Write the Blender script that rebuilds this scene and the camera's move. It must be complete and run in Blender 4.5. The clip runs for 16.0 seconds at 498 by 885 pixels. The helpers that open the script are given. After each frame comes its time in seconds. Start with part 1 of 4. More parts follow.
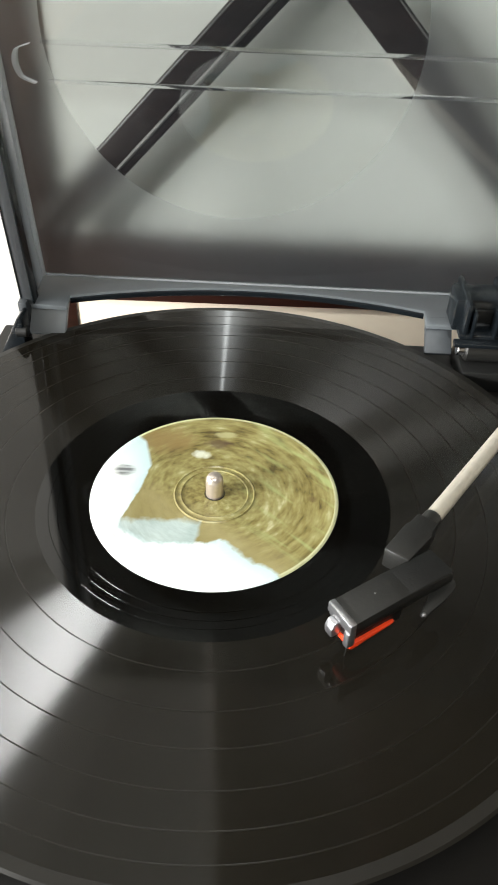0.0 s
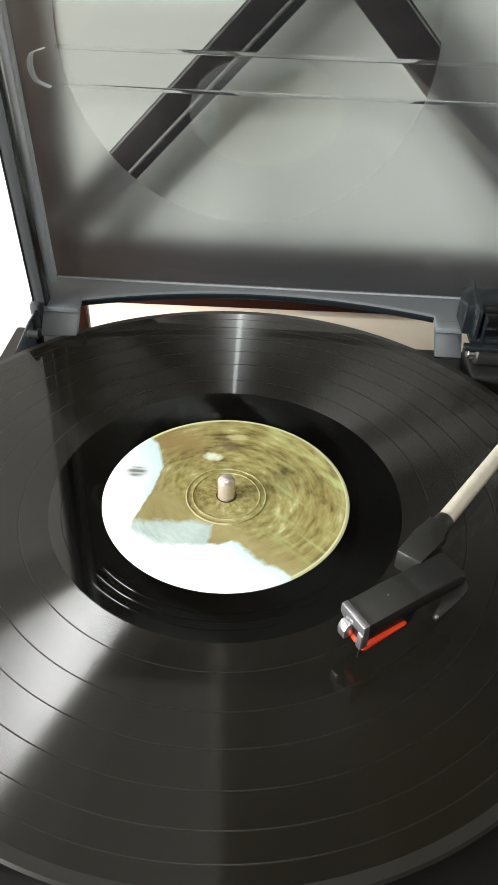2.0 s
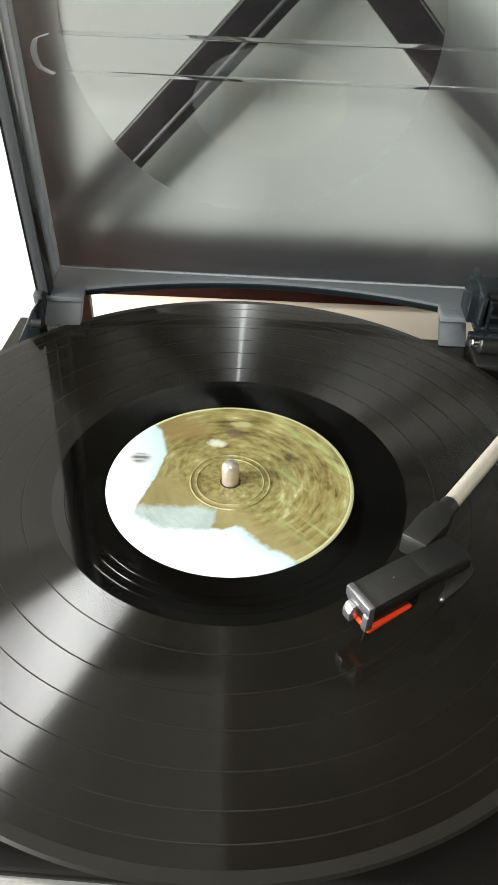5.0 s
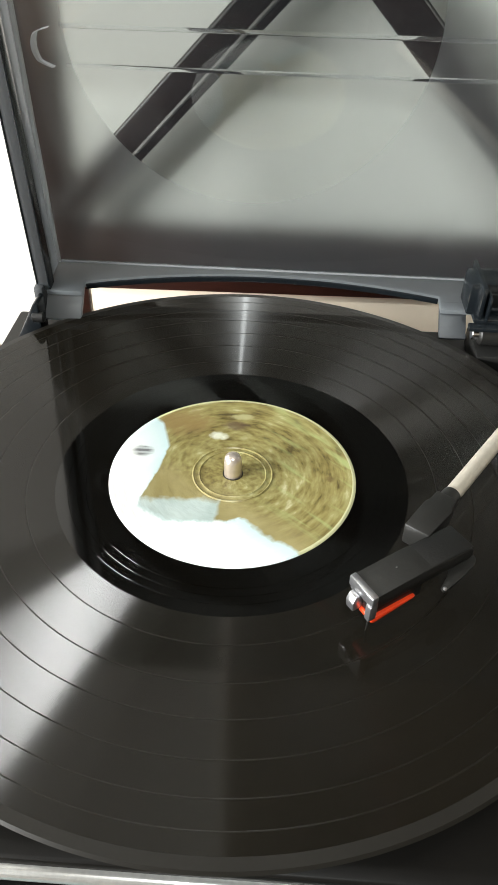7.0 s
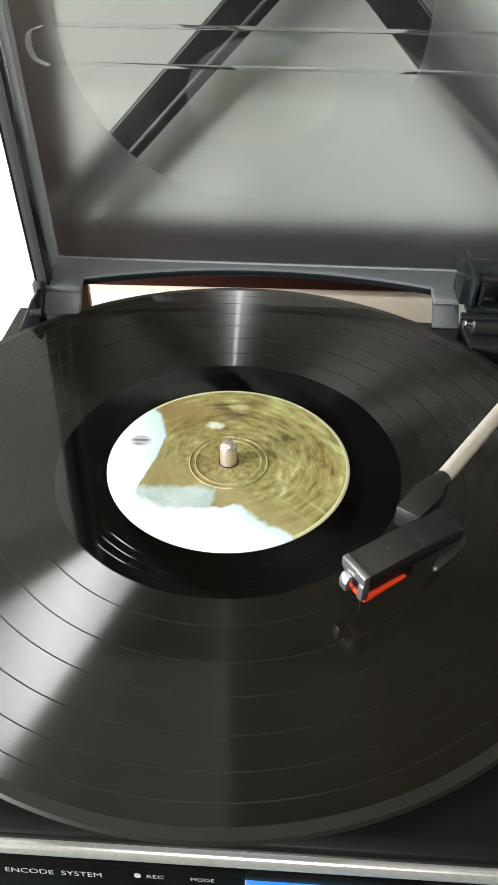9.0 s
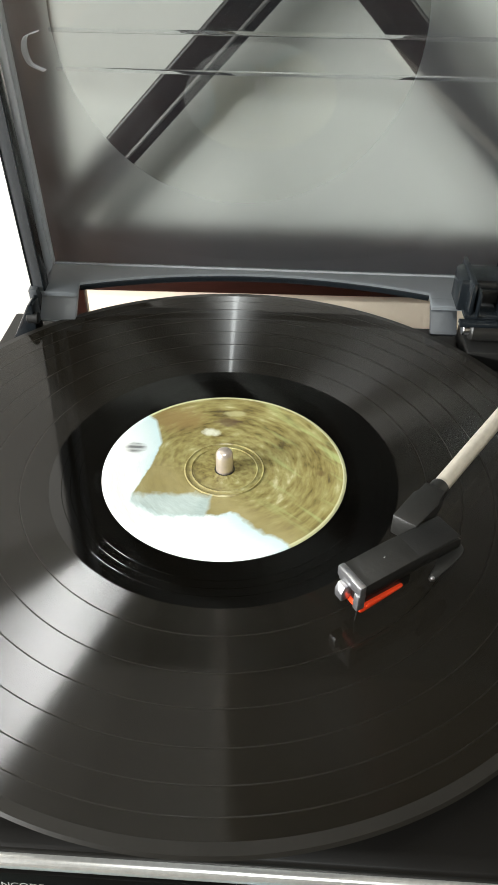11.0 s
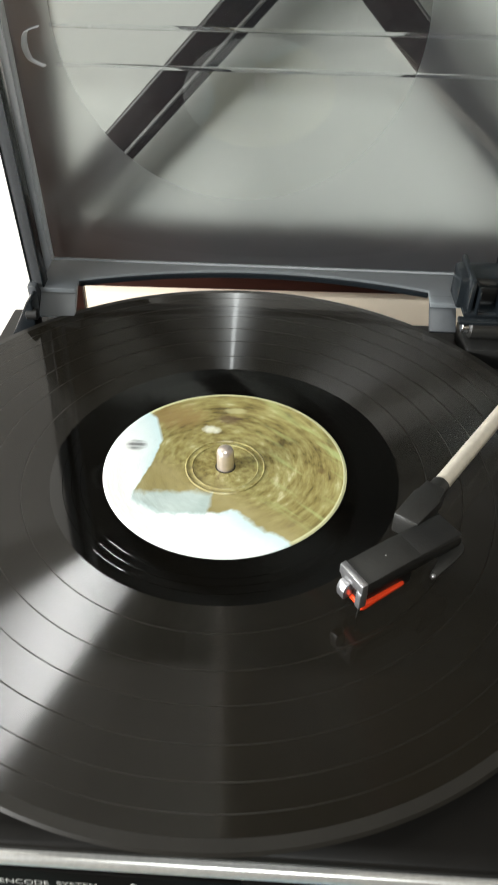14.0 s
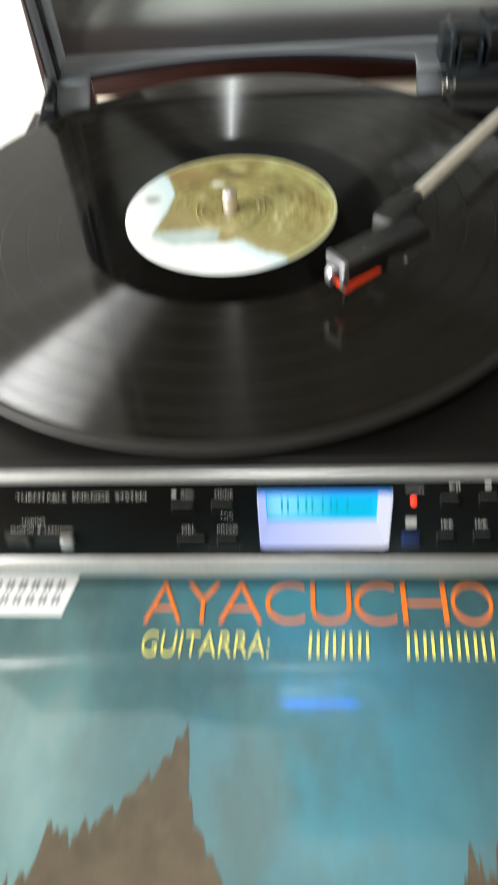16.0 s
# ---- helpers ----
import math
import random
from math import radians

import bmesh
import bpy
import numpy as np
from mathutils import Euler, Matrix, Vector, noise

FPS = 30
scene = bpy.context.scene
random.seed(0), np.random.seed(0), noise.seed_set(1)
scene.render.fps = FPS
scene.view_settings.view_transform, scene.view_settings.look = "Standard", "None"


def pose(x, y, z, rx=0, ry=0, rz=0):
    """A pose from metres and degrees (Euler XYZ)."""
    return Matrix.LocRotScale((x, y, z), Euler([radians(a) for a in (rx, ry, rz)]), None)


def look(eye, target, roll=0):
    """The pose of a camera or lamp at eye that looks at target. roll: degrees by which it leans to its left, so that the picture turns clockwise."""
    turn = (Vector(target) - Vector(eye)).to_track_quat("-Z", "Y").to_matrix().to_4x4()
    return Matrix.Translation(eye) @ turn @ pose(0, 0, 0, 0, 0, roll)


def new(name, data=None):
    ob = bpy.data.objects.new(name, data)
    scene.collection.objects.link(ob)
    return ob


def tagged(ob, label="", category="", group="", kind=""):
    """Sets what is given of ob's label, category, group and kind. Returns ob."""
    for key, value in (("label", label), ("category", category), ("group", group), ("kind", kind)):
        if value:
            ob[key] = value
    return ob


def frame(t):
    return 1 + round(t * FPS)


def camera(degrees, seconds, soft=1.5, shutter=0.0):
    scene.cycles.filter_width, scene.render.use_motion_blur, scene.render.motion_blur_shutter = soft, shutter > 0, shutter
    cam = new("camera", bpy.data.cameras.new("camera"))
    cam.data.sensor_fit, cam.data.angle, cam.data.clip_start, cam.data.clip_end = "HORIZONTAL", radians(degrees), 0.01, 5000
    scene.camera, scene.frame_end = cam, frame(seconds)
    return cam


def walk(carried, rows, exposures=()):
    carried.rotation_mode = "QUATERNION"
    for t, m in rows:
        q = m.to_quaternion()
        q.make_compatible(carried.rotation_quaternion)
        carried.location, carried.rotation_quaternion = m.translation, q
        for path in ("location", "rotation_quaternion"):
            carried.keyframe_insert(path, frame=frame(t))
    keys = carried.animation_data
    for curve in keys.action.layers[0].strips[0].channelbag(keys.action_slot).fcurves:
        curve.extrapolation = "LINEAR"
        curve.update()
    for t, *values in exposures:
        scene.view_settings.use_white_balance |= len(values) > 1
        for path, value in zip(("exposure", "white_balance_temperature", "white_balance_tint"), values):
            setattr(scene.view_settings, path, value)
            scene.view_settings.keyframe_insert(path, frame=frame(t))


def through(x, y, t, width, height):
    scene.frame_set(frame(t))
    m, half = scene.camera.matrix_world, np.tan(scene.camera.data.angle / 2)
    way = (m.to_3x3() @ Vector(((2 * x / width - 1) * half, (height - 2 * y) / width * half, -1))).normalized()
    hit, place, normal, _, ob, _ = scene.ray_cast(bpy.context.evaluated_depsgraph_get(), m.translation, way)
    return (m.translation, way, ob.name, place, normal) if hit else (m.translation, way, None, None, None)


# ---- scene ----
# ---- camera ----
cam = camera(36.84, 16.0, shutter=0.9)
walk(cam, [
    (0.0, look((0.0211, -0.2177, 0.2113), (0.0128, 0.0118, 0.0183), 1.87)),
    (0.5, look((0.0200, -0.2179, 0.2086), (0.0085, 0.0112, 0.0152), 1.45)),
    (1.0, look((0.0217, -0.2196, 0.2099), (0.0110, 0.0105, 0.0178), 1.57)),
    (1.5, look((0.0182, -0.2188, 0.2110), (0.0088, 0.0111, 0.0185), 2.02)),
    (2.0, look((0.0179, -0.2194, 0.2114), (0.0080, 0.0111, 0.0197), 1.88)),
    (2.5, look((0.0197, -0.2208, 0.2101), (0.0088, 0.0097, 0.0184), 1.67)),
    (3.0, look((0.0173, -0.2207, 0.2113), (0.0074, 0.0105, 0.0204), 1.99)),
    (3.5, look((0.0165, -0.2216, 0.2102), (0.0070, 0.0096, 0.0192), 1.91)),
    (4.0, look((0.0176, -0.2227, 0.2084), (0.0076, 0.0084, 0.0174), 1.89)),
    (6.5, look((0.0172, -0.2229, 0.2044), (0.0058, 0.0069, 0.0120), 1.60)),
    (7.0, look((0.0158, -0.2245, 0.2059), (0.0060, 0.0050, 0.0130), 1.61)),
    (7.5, look((0.0178, -0.2252, 0.2040), (0.0059, 0.0043, 0.0113), 1.01)),
    (8.0, look((0.0234, -0.2303, 0.2017), (0.0097, -0.0005, 0.0092), 0.12)),
    (8.5, look((0.0202, -0.2311, 0.2052), (0.0081, -0.0020, 0.0120), 0.55)),
    (9.0, look((0.0197, -0.2317, 0.2055), (0.0084, -0.0021, 0.0128), 0.67)),
    (11.5, look((0.0214, -0.2286, 0.2048), (0.0100, 0.0022, 0.0135), 0.72)),
    (12.0, look((0.0202, -0.2285, 0.2052), (0.0101, 0.0023, 0.0138), 0.91)),
    (12.5, look((0.0195, -0.2292, 0.2058), (0.0110, 0.0011, 0.0138), 1.09)),
    (13.0, look((0.0204, -0.2289, 0.2051), (0.0102, 0.0009, 0.0126), 1.05)),
    (13.5, look((0.0201, -0.2275, 0.2057), (0.0094, 0.0036, 0.0147), 0.88)),
    (14.0, look((0.0185, -0.2288, 0.2064), (0.0095, 0.0006, 0.0132), 1.17)),
    (14.5, look((0.0212, -0.2442, 0.2085), (0.0055, -0.0217, 0.0080), -0.52)),
    (15.0, look((0.0331, -0.2644, 0.2106), (0.0137, -0.0443, 0.0077), -2.91)),
    (15.5, look((0.0332, -0.2808, 0.2069), (0.0106, -0.0686, -0.0038), -4.33)),
    (16.0, look((0.0338, -0.3145, 0.1913), (0.0112, -0.1170, -0.0333), -5.58)),
], exposures=[(0.0, -0.44), (8.0, -0.48), (16.0, -0.52)])

# ---- world and light ----
TABLE = -0.0977          # table top; the record's playing surface is at z = 0
world = bpy.data.worlds.new("sky")
scene.world = world
world.use_nodes = True
wn = world.node_tree.nodes
sky = wn.new("ShaderNodeTexSky")
sky.sky_type = "NISHITA"
sky.sun_disc = False
sky.sun_elevation, sky.sun_rotation = radians(50), radians(100)
world.node_tree.links.new(sky.outputs[0], wn["Background"].inputs[0])
wn["Background"].inputs[1].default_value = 0.15
world.cycles.sampling_method = "NONE"      # the room is closed; its daylight comes in by the window lamp


def lamp(name, kind, m, energy, color=(1, 1, 1), **more):
    data = bpy.data.lights.new(name, kind)
    data.energy, data.color = energy, color
    if kind == "AREA":
        data.shape, data.size, data.size_y = "RECTANGLE", more["size"], more["size_y"]
    else:
        data.shadow_soft_size = more["radius"]
    ob = new(name, data)
    ob.matrix_world = m
    return ob


ROOM_X0, ROOM_X1, ROOM_Y0, ROOM_Y1, ROOM_Z0, ROOM_Z1 = -1.5, 1.7, -2.6, 0.240, -0.85, 1.85
WIN_Y0, WIN_Y1, WIN_Z0, WIN_Z1 = -1.28, -0.27, 0.28, 0.56
lamp("window_daylight", "AREA", look((ROOM_X0 - 0.03, (WIN_Y0 + WIN_Y1) / 2, (WIN_Z0 + WIN_Z1) / 2), (0, -0.2, 0.1)),
     120.0, (0.972, 0.98, 0.966), size=WIN_Y1 - WIN_Y0, size_y=WIN_Z1 - WIN_Z0)
BULB = Vector((-0.02, -0.76, 1.5))
lamp("bulb_light", "POINT", Matrix.Translation(BULB), 82.0, (0.92, 0.97, 0.96), radius=0.02)

# ---- materials ----


class Nodes:
    """A node material in the making."""

    def __init__(self, name):
        self.mat = bpy.data.materials.new(name)
        self.mat.use_nodes = True
        self.tree = self.mat.node_tree
        self.bsdf = self.tree.nodes["Principled BSDF"]
        self.out = self.tree.nodes["Material Output"]

    def add(self, kind):
        return self.tree.nodes.new("ShaderNode" + kind)

    def link(self, a, b):
        self.tree.links.new(a, b)

    def put(self, node, name, value):
        socket = node.inputs[name]
        if isinstance(value, bpy.types.NodeSocket):
            self.link(value, socket)
        else:
            socket.default_value = value

    def set(self, **values):
        for key, value in values.items():
            self.put(self.bsdf, key.replace("_", " "), value)
        return self

    def coords(self, which="Object"):
        return self.add("TexCoord").outputs[which]

    def noise(self, scale, detail=4.0, rough=0.55, vector=None, which="Fac"):
        n = self.add("TexNoise")
        self.put(n, "Scale", scale), self.put(n, "Detail", detail), self.put(n, "Roughness", rough)
        self.link(vector if vector is not None else self.coords(), n.inputs["Vector"])
        return n.outputs[which]

    def ramp(self, fac, stops):
        r = self.add("ValToRGB")
        els = r.color_ramp.elements
        while len(els) < len(stops):
            els.new(0.5)
        for e, (p, c) in zip(els, stops):
            e.position, e.color = p, (*c, 1) if len(c) == 3 else c
        self.link(fac, r.inputs[0])
        return r.outputs[0]

    def math(self, op, a, b=0.0, c=0.0, clamp=False):
        m = self.add("Math")
        m.operation, m.use_clamp = op, clamp
        for i, v in enumerate((a, b, c)):
            if isinstance(v, bpy.types.NodeSocket):
                self.link(v, m.inputs[i])
            else:
                m.inputs[i].default_value = v
        return m.outputs[0]

    def mix(self, fac, a, b):
        m = self.add("MixRGB")
        for i, v in enumerate((fac, a, b)):
            if isinstance(v, bpy.types.NodeSocket):
                self.link(v, m.inputs[i])
            else:
                m.inputs[i].default_value = v if i == 0 else (*v, 1)
        return m.outputs[0]

    def bump(self, height, strength, distance=0.001):
        b = self.add("Bump")
        self.put(b, "Strength", strength), self.put(b, "Distance", distance)
        self.link(height, b.inputs["Height"])
        self.link(b.outputs[0], self.bsdf.inputs["Normal"])
        return self


def plain(name, color, rough, metal=0.0, vary=0.15, scale=300.0, bump=0.15, **more):
    """A surface of one colour with fine grain and slow stains."""
    n = Nodes(name)
    dark, light = [c * (1 - vary) for c in color], [min(1, c * (1 + vary)) for c in color]
    grain, cloud = n.noise(scale, 3), n.noise(scale / 25, 4)
    both = n.math("MULTIPLY_ADD", grain, 0.5, n.math("MULTIPLY", cloud, 0.5))
    n.set(Base_Color=n.ramp(both, [(0.3, dark), (0.7, light)]), Metallic=metal,
          Roughness=n.math("MULTIPLY_ADD", cloud, rough * 0.3, rough * 0.85), **more)
    if bump:
        n.bump(grain, bump, 0.0003)
    return n.mat


def vinyl(name, grooved):
    n = Nodes(name)
    dust = n.noise(900, 2)
    k = 1.0 if grooved else 0.2
    n.set(Base_Color=n.ramp(dust, [(0.45, (0.0042 * k, 0.0035 * k, 0.0022 * k)), (0.8, (0.0086 * k, 0.0071 * k, 0.0045 * k))]))
    if grooved:
        t = n.add("Tangent")
        t.direction_type, t.axis = "RADIAL", "Z"
        xyz = n.add("SeparateXYZ")
        n.link(n.coords(), xyz.inputs[0])
        r = n.math("SQRT", n.math("ADD", n.math("POWER", xyz.outputs[0], 2.0), n.math("POWER", xyz.outputs[1], 2.0)))
        ring = n.add("TexNoise")
        ring.noise_dimensions = "1D"
        n.link(n.math("MULTIPLY", r, 1.0), ring.inputs["W"])
        n.put(ring, "Scale", 1900.0), n.put(ring, "Detail", 3.0)
        n.set(Roughness=0.075, Specular_IOR_Level=0.13)
        # the two walls of the grooves: sheens that lean inwards and outwards, narrow along the grooves
        flat = n.add("CombineXYZ")
        n.link(xyz.outputs[0], flat.inputs[0]), n.link(xyz.outputs[1], flat.inputs[1])
        out = n.add("VectorMath")
        out.operation = "NORMALIZE"
        n.link(flat.outputs[0], out.inputs[0])
        normal = n.add("NewGeometry").outputs["Normal"]
        total = n.bsdf.outputs[0]
        for lean, coat, rough, narrow in ((1.15, 0.0168, 0.23, 0.45), (-1.15, 0.0145, 0.235, 0.45), (-0.95, 0.0022, 0.145, 0.83)):
            tint = n.ramp(ring.outputs["Fac"], [(0.25, (coat * 0.86,) * 3), (0.75, (coat * 1.14,) * 3)])
            wall = n.add("VectorMath")
            wall.operation = "MULTIPLY_ADD"
            n.link(out.outputs[0], wall.inputs[0])
            wall.inputs[1].default_value = (lean, lean, lean)
            n.link(normal, wall.inputs[2])
            unit = n.add("VectorMath")
            unit.operation = "NORMALIZE"
            n.link(wall.outputs[0], unit.inputs[0])
            sheen = n.add("BsdfAnisotropic")
            n.link(t.outputs[0], sheen.inputs["Tangent"]), n.link(unit.outputs[0], sheen.inputs["Normal"])
            n.put(sheen, "Roughness", rough), n.put(sheen, "Anisotropy", narrow)
            n.link(tint, sheen.inputs["Color"])
            both = n.add("AddShader")
            n.link(total, both.inputs[0]), n.link(sheen.outputs[0], both.inputs[1])
            total = both.outputs[0]
        n.link(total, n.out.inputs[0])
    else:
        n.set(Roughness=0.07, Specular_IOR_Level=0.42)
    return n.mat


def label_print(name):
    """The record's label: a hazy olive mountain under a white sky, a pale rim and pressed rings."""
    n = Nodes(name)
    xyz = n.add("SeparateXYZ")
    n.link(n.coords(), xyz.inputs[0])
    x, y = xyz.outputs[0], xyz.outputs[1]
    # t runs along the picture's foot, s up towards its sky, in label radii
    t = n.math("ADD", n.math("MULTIPLY", x, 0.848), n.math("MULTIPLY", y, -0.53))
    s = n.math("ADD", n.math("MULTIPLY", x, -0.53), n.math("MULTIPLY", y, -0.848))
    jag = n.math("MULTIPLY", n.math("SUBTRACT", n.noise(220, 4), 0.5), 0.0045)
    tn = n.math("MULTIPLY_ADD", n.math("ADD", t, jag), 10.0, 0.5)
    sn = n.math("MULTIPLY_ADD", n.math("ADD", s, jag), 20.0, 0.3)

    def curve(points):
        c = n.add("FloatCurve")
        m = c.mapping.curves[0]
        while len(m.points) < len(points):
            m.points.new(0.5, 0.5)
        for p, (a, b) in zip(m.points, points):
            p.location, p.handle_type = (a, b), "VECTOR"
        c.mapping.update()
        n.link(tn, c.inputs["Value"])
        return c.outputs[0]

    def blotch(cx, cy, rx, ry, rag=2.2):
        px = n.math("MULTIPLY", n.math("SUBTRACT", x, cx), 1 / rx)
        py = n.math("MULTIPLY", n.math("SUBTRACT", y, cy), 1 / ry)
        d2 = n.math("ADD", n.math("POWER", px, 2.0), n.math("POWER", py, 2.0))
        return n.math("SUBTRACT", 1.25, n.math("ADD", d2, n.math("MULTIPLY", n.math("SUBTRACT", n.noise(240, 3), 0.5), rag)), clamp=True)

    ridge = curve([(0.0, 0.08), (0.06, 0.11), (0.18, 0.32), (0.245, 0.63), (0.29, 0.93), (0.31, 1.0), (0.45, 1.0), (0.58, 0.84), (0.68, 0.65), (0.80, 0.68), (0.94, 0.68), (1.0, 0.68)])
    haze = curve([(0.0, 0.9), (0.27, 0.97), (0.30, 0.92), (0.40, 0.76), (0.55, 0.58), (0.59, 0.72), (0.62, 0.9), (1.0, 0.9)])
    veil = curve([(0.0, 0.45), (0.2, 0.4), (0.27, 0.06), (0.62, 0.05), (0.70, 0.26), (1.0, 0.26)])
    over = n.math("SUBTRACT", sn, ridge)
    sky_mask = n.math("MULTIPLY", over, 26.0, clamp=True)
    haze_mask = n.math("MULTIPLY", n.math("SUBTRACT", sn, haze), 14.0, clamp=True)
    # smeared rock and grass: noise drawn out round the spindle
    r = n.math("SQRT", n.math("ADD", n.math("POWER", x, 2.0), n.math("POWER", y, 2.0)))
    ang = n.math("ARCTAN2", y, x)
    polar = n.add("CombineXYZ")
    n.link(n.math("MULTIPLY", r, 300.0), polar.inputs[0]), n.link(n.math("MULTIPLY", ang, 3.0), polar.inputs[1])
    smear = n.noise(1.3, 4, 0.55, polar.outputs[0])
    blot = n.noise(60, 3, 0.5)
    both = n.math("MULTIPLY_ADD", smear, 0.6, n.math("MULTIPLY", blot, 0.4))
    rock = n.ramp(both, [(0.36, (0.08, 0.058, 0.02)), (0.44, (0.18, 0.145, 0.045)), (0.52, (0.25, 0.215, 0.075)), (0.6, (0.31, 0.285, 0.115)), (0.7, (0.5, 0.47, 0.28))])
    # pale green field rows, each a long streak
    along = n.math("SUBTRACT", n.math("MULTIPLY", x, 0.755), n.math("MULTIPLY", y, 0.656))
    across = n.math("ADD", n.math("MULTIPLY", x, 0.656), n.math("MULTIPLY", y, 0.755))
    lanes = n.add("CombineXYZ")
    n.link(n.math("MULTIPLY", along, 22.0), lanes.inputs[0]), n.link(n.math("MULTIPLY", across, 150.0), lanes.inputs[1])
    rows = n.ramp(n.noise(1.0, 3, 0.5, lanes.outputs[0]), [(0.52, (0, 0, 0)), (0.64, (1, 1, 1))])
    field = n.math("MULTIPLY_ADD", x, 50.0, -0.35, clamp=True)
    rock = n.mix(n.math("MULTIPLY", n.math("MULTIPLY", rows, field), 0.6), rock, (0.38, 0.46, 0.19))
    rock = n.mix(n.math("MULTIPLY", blotch(-0.0235, 0.032, 0.013, 0.009), 0.8), rock, (0.24, 0.165, 0.06))
    rock = n.mix(n.math("MULTIPLY", blotch(-0.001, 0.031, 0.0062, 0.0034), 0.75), rock, (0.10, 0.06, 0.035))
    rock = n.mix(n.math("MULTIPLY", blotch(0.002, 0.0375, 0.0052, 0.0022), 0.7), rock, (0.42, 0.4, 0.2))
    rock = n.mix(n.math("MULTIPLY", blotch(-0.0078, 0.0238, 0.0040, 0.0028), 0.85), rock, (0.66, 0.68, 0.56))
    rock = n.mix(n.math("MULTIPLY", blotch(0.0395, 0.0, 0.0022, 0.0018), 0.6), rock, (0.12, 0.075, 0.03))
    # the smooth mountain face below its peak
    face = n.math("MULTIPLY", n.math("MULTIPLY_ADD", sn, 5.0, -2.2, clamp=True), 0.85)
    rock = n.mix(face, rock, n.ramp(n.noise(50, 3), [(0.35, (0.28, 0.235, 0.095)), (0.65, (0.37, 0.32, 0.15))]))
    blue = n.ramp(blot, [(0.35, (0.40, 0.50, 0.49)), (0.65, (0.58, 0.68, 0.67))])
    color = n.mix(n.math("MULTIPLY", haze_mask, 0.9), rock, blue)
    above = n.math("DIVIDE", over, veil, clamp=True)
    color = n.mix(sky_mask, color, n.mix(above, (0.5, 0.66, 0.68), (0.86, 0.88, 0.86)))
    rim = n.math("GREATER_THAN", r, 0.0485)
    color = n.mix(n.math("MULTIPLY", rim, n.math("SUBTRACT", 1.0, sky_mask)), color, (0.55, 0.55, 0.32))
    # dark smudge of small print in the sky, as three unreadable lines
    line = n.math("GREATER_THAN", n.math("SINE", n.math("MULTIPLY", y, 2300.0)), -0.2)
    spot = n.math("MULTIPLY", blotch(-0.0385, 0.0112, 0.0046, 0.0034, 1.6), n.math("MULTIPLY_ADD", line, 0.5, 0.5))
    color = n.mix(n.math("MULTIPLY", spot, 0.85), color, (0.06, 0.06, 0.065))
    n.set(Base_Color=color, Roughness=0.36)
    n.bump(n.math("MULTIPLY_ADD", smear, 0.8, n.math("MULTIPLY", n.noise(500, 3), 0.2)), 0.35, 0.0005)
    return n.mat


def wood(name, dark, light, rough=0.35, along=(1, 1, 14)):
    n = Nodes(name)
    m = n.add("Mapping")
    n.link(n.coords(), m.inputs[0])
    m.inputs["Scale"].default_value = along
    g = n.noise(16, 6, 0.6, m.outputs[0])
    f = n.noise(90, 3, 0.6, m.outputs[0])
    n.set(Base_Color=n.ramp(n.math("MULTIPLY_ADD", g, 0.7, n.math("MULTIPLY", f, 0.3)), [(0.32, dark), (0.68, light)]), Roughness=rough)
    n.bump(f, 0.2, 0.0004)
    return n.mat


def smoked(name, tint, rough, blur=0.0):
    """Smoked acrylic: real dielectric that passes part of the light."""
    n = Nodes(name)
    scratch = n.noise(40, 4)
    n.set(Base_Color=(*tint, 1), Transmission_Weight=1.0, IOR=1.47,
          Roughness=n.math("MULTIPLY_ADD", scratch, 0.04 if blur else 0.0, rough))
    milk = n.add("BsdfDiffuse")
    n.put(milk, "Color", (0.36, 0.41, 0.47, 1))
    mixed = n.add("MixShader")
    n.put(mixed, "Fac", 0.038 if blur else 0.012)
    n.link(n.bsdf.outputs[0], mixed.inputs[1]), n.link(milk.outputs[0], mixed.inputs[2])
    n.link(mixed.outputs[0], n.out.inputs[0])
    return n.mat


def edge_plastic(name, tone=(0.16, 0.17, 0.178), through=(0.6, 0.63, 0.65), share=0.62):
    """Grey smoked plastic that lets some light through its thin walls."""
    n = Nodes(name)
    cloud = n.noise(25, 4)
    n.set(Base_Color=n.ramp(cloud, [(0.3, [c * 0.85 for c in tone]), (0.7, tone)]), Roughness=0.42)
    thin = n.add("BsdfTranslucent")
    n.put(thin, "Color", (*through, 1))
    mixed = n.add("MixShader")
    n.put(mixed, "Fac", share)
    n.link(n.bsdf.outputs[0], mixed.inputs[1]), n.link(thin.outputs[0], mixed.inputs[2])
    n.link(mixed.outputs[0], n.out.inputs[0])
    return n.mat


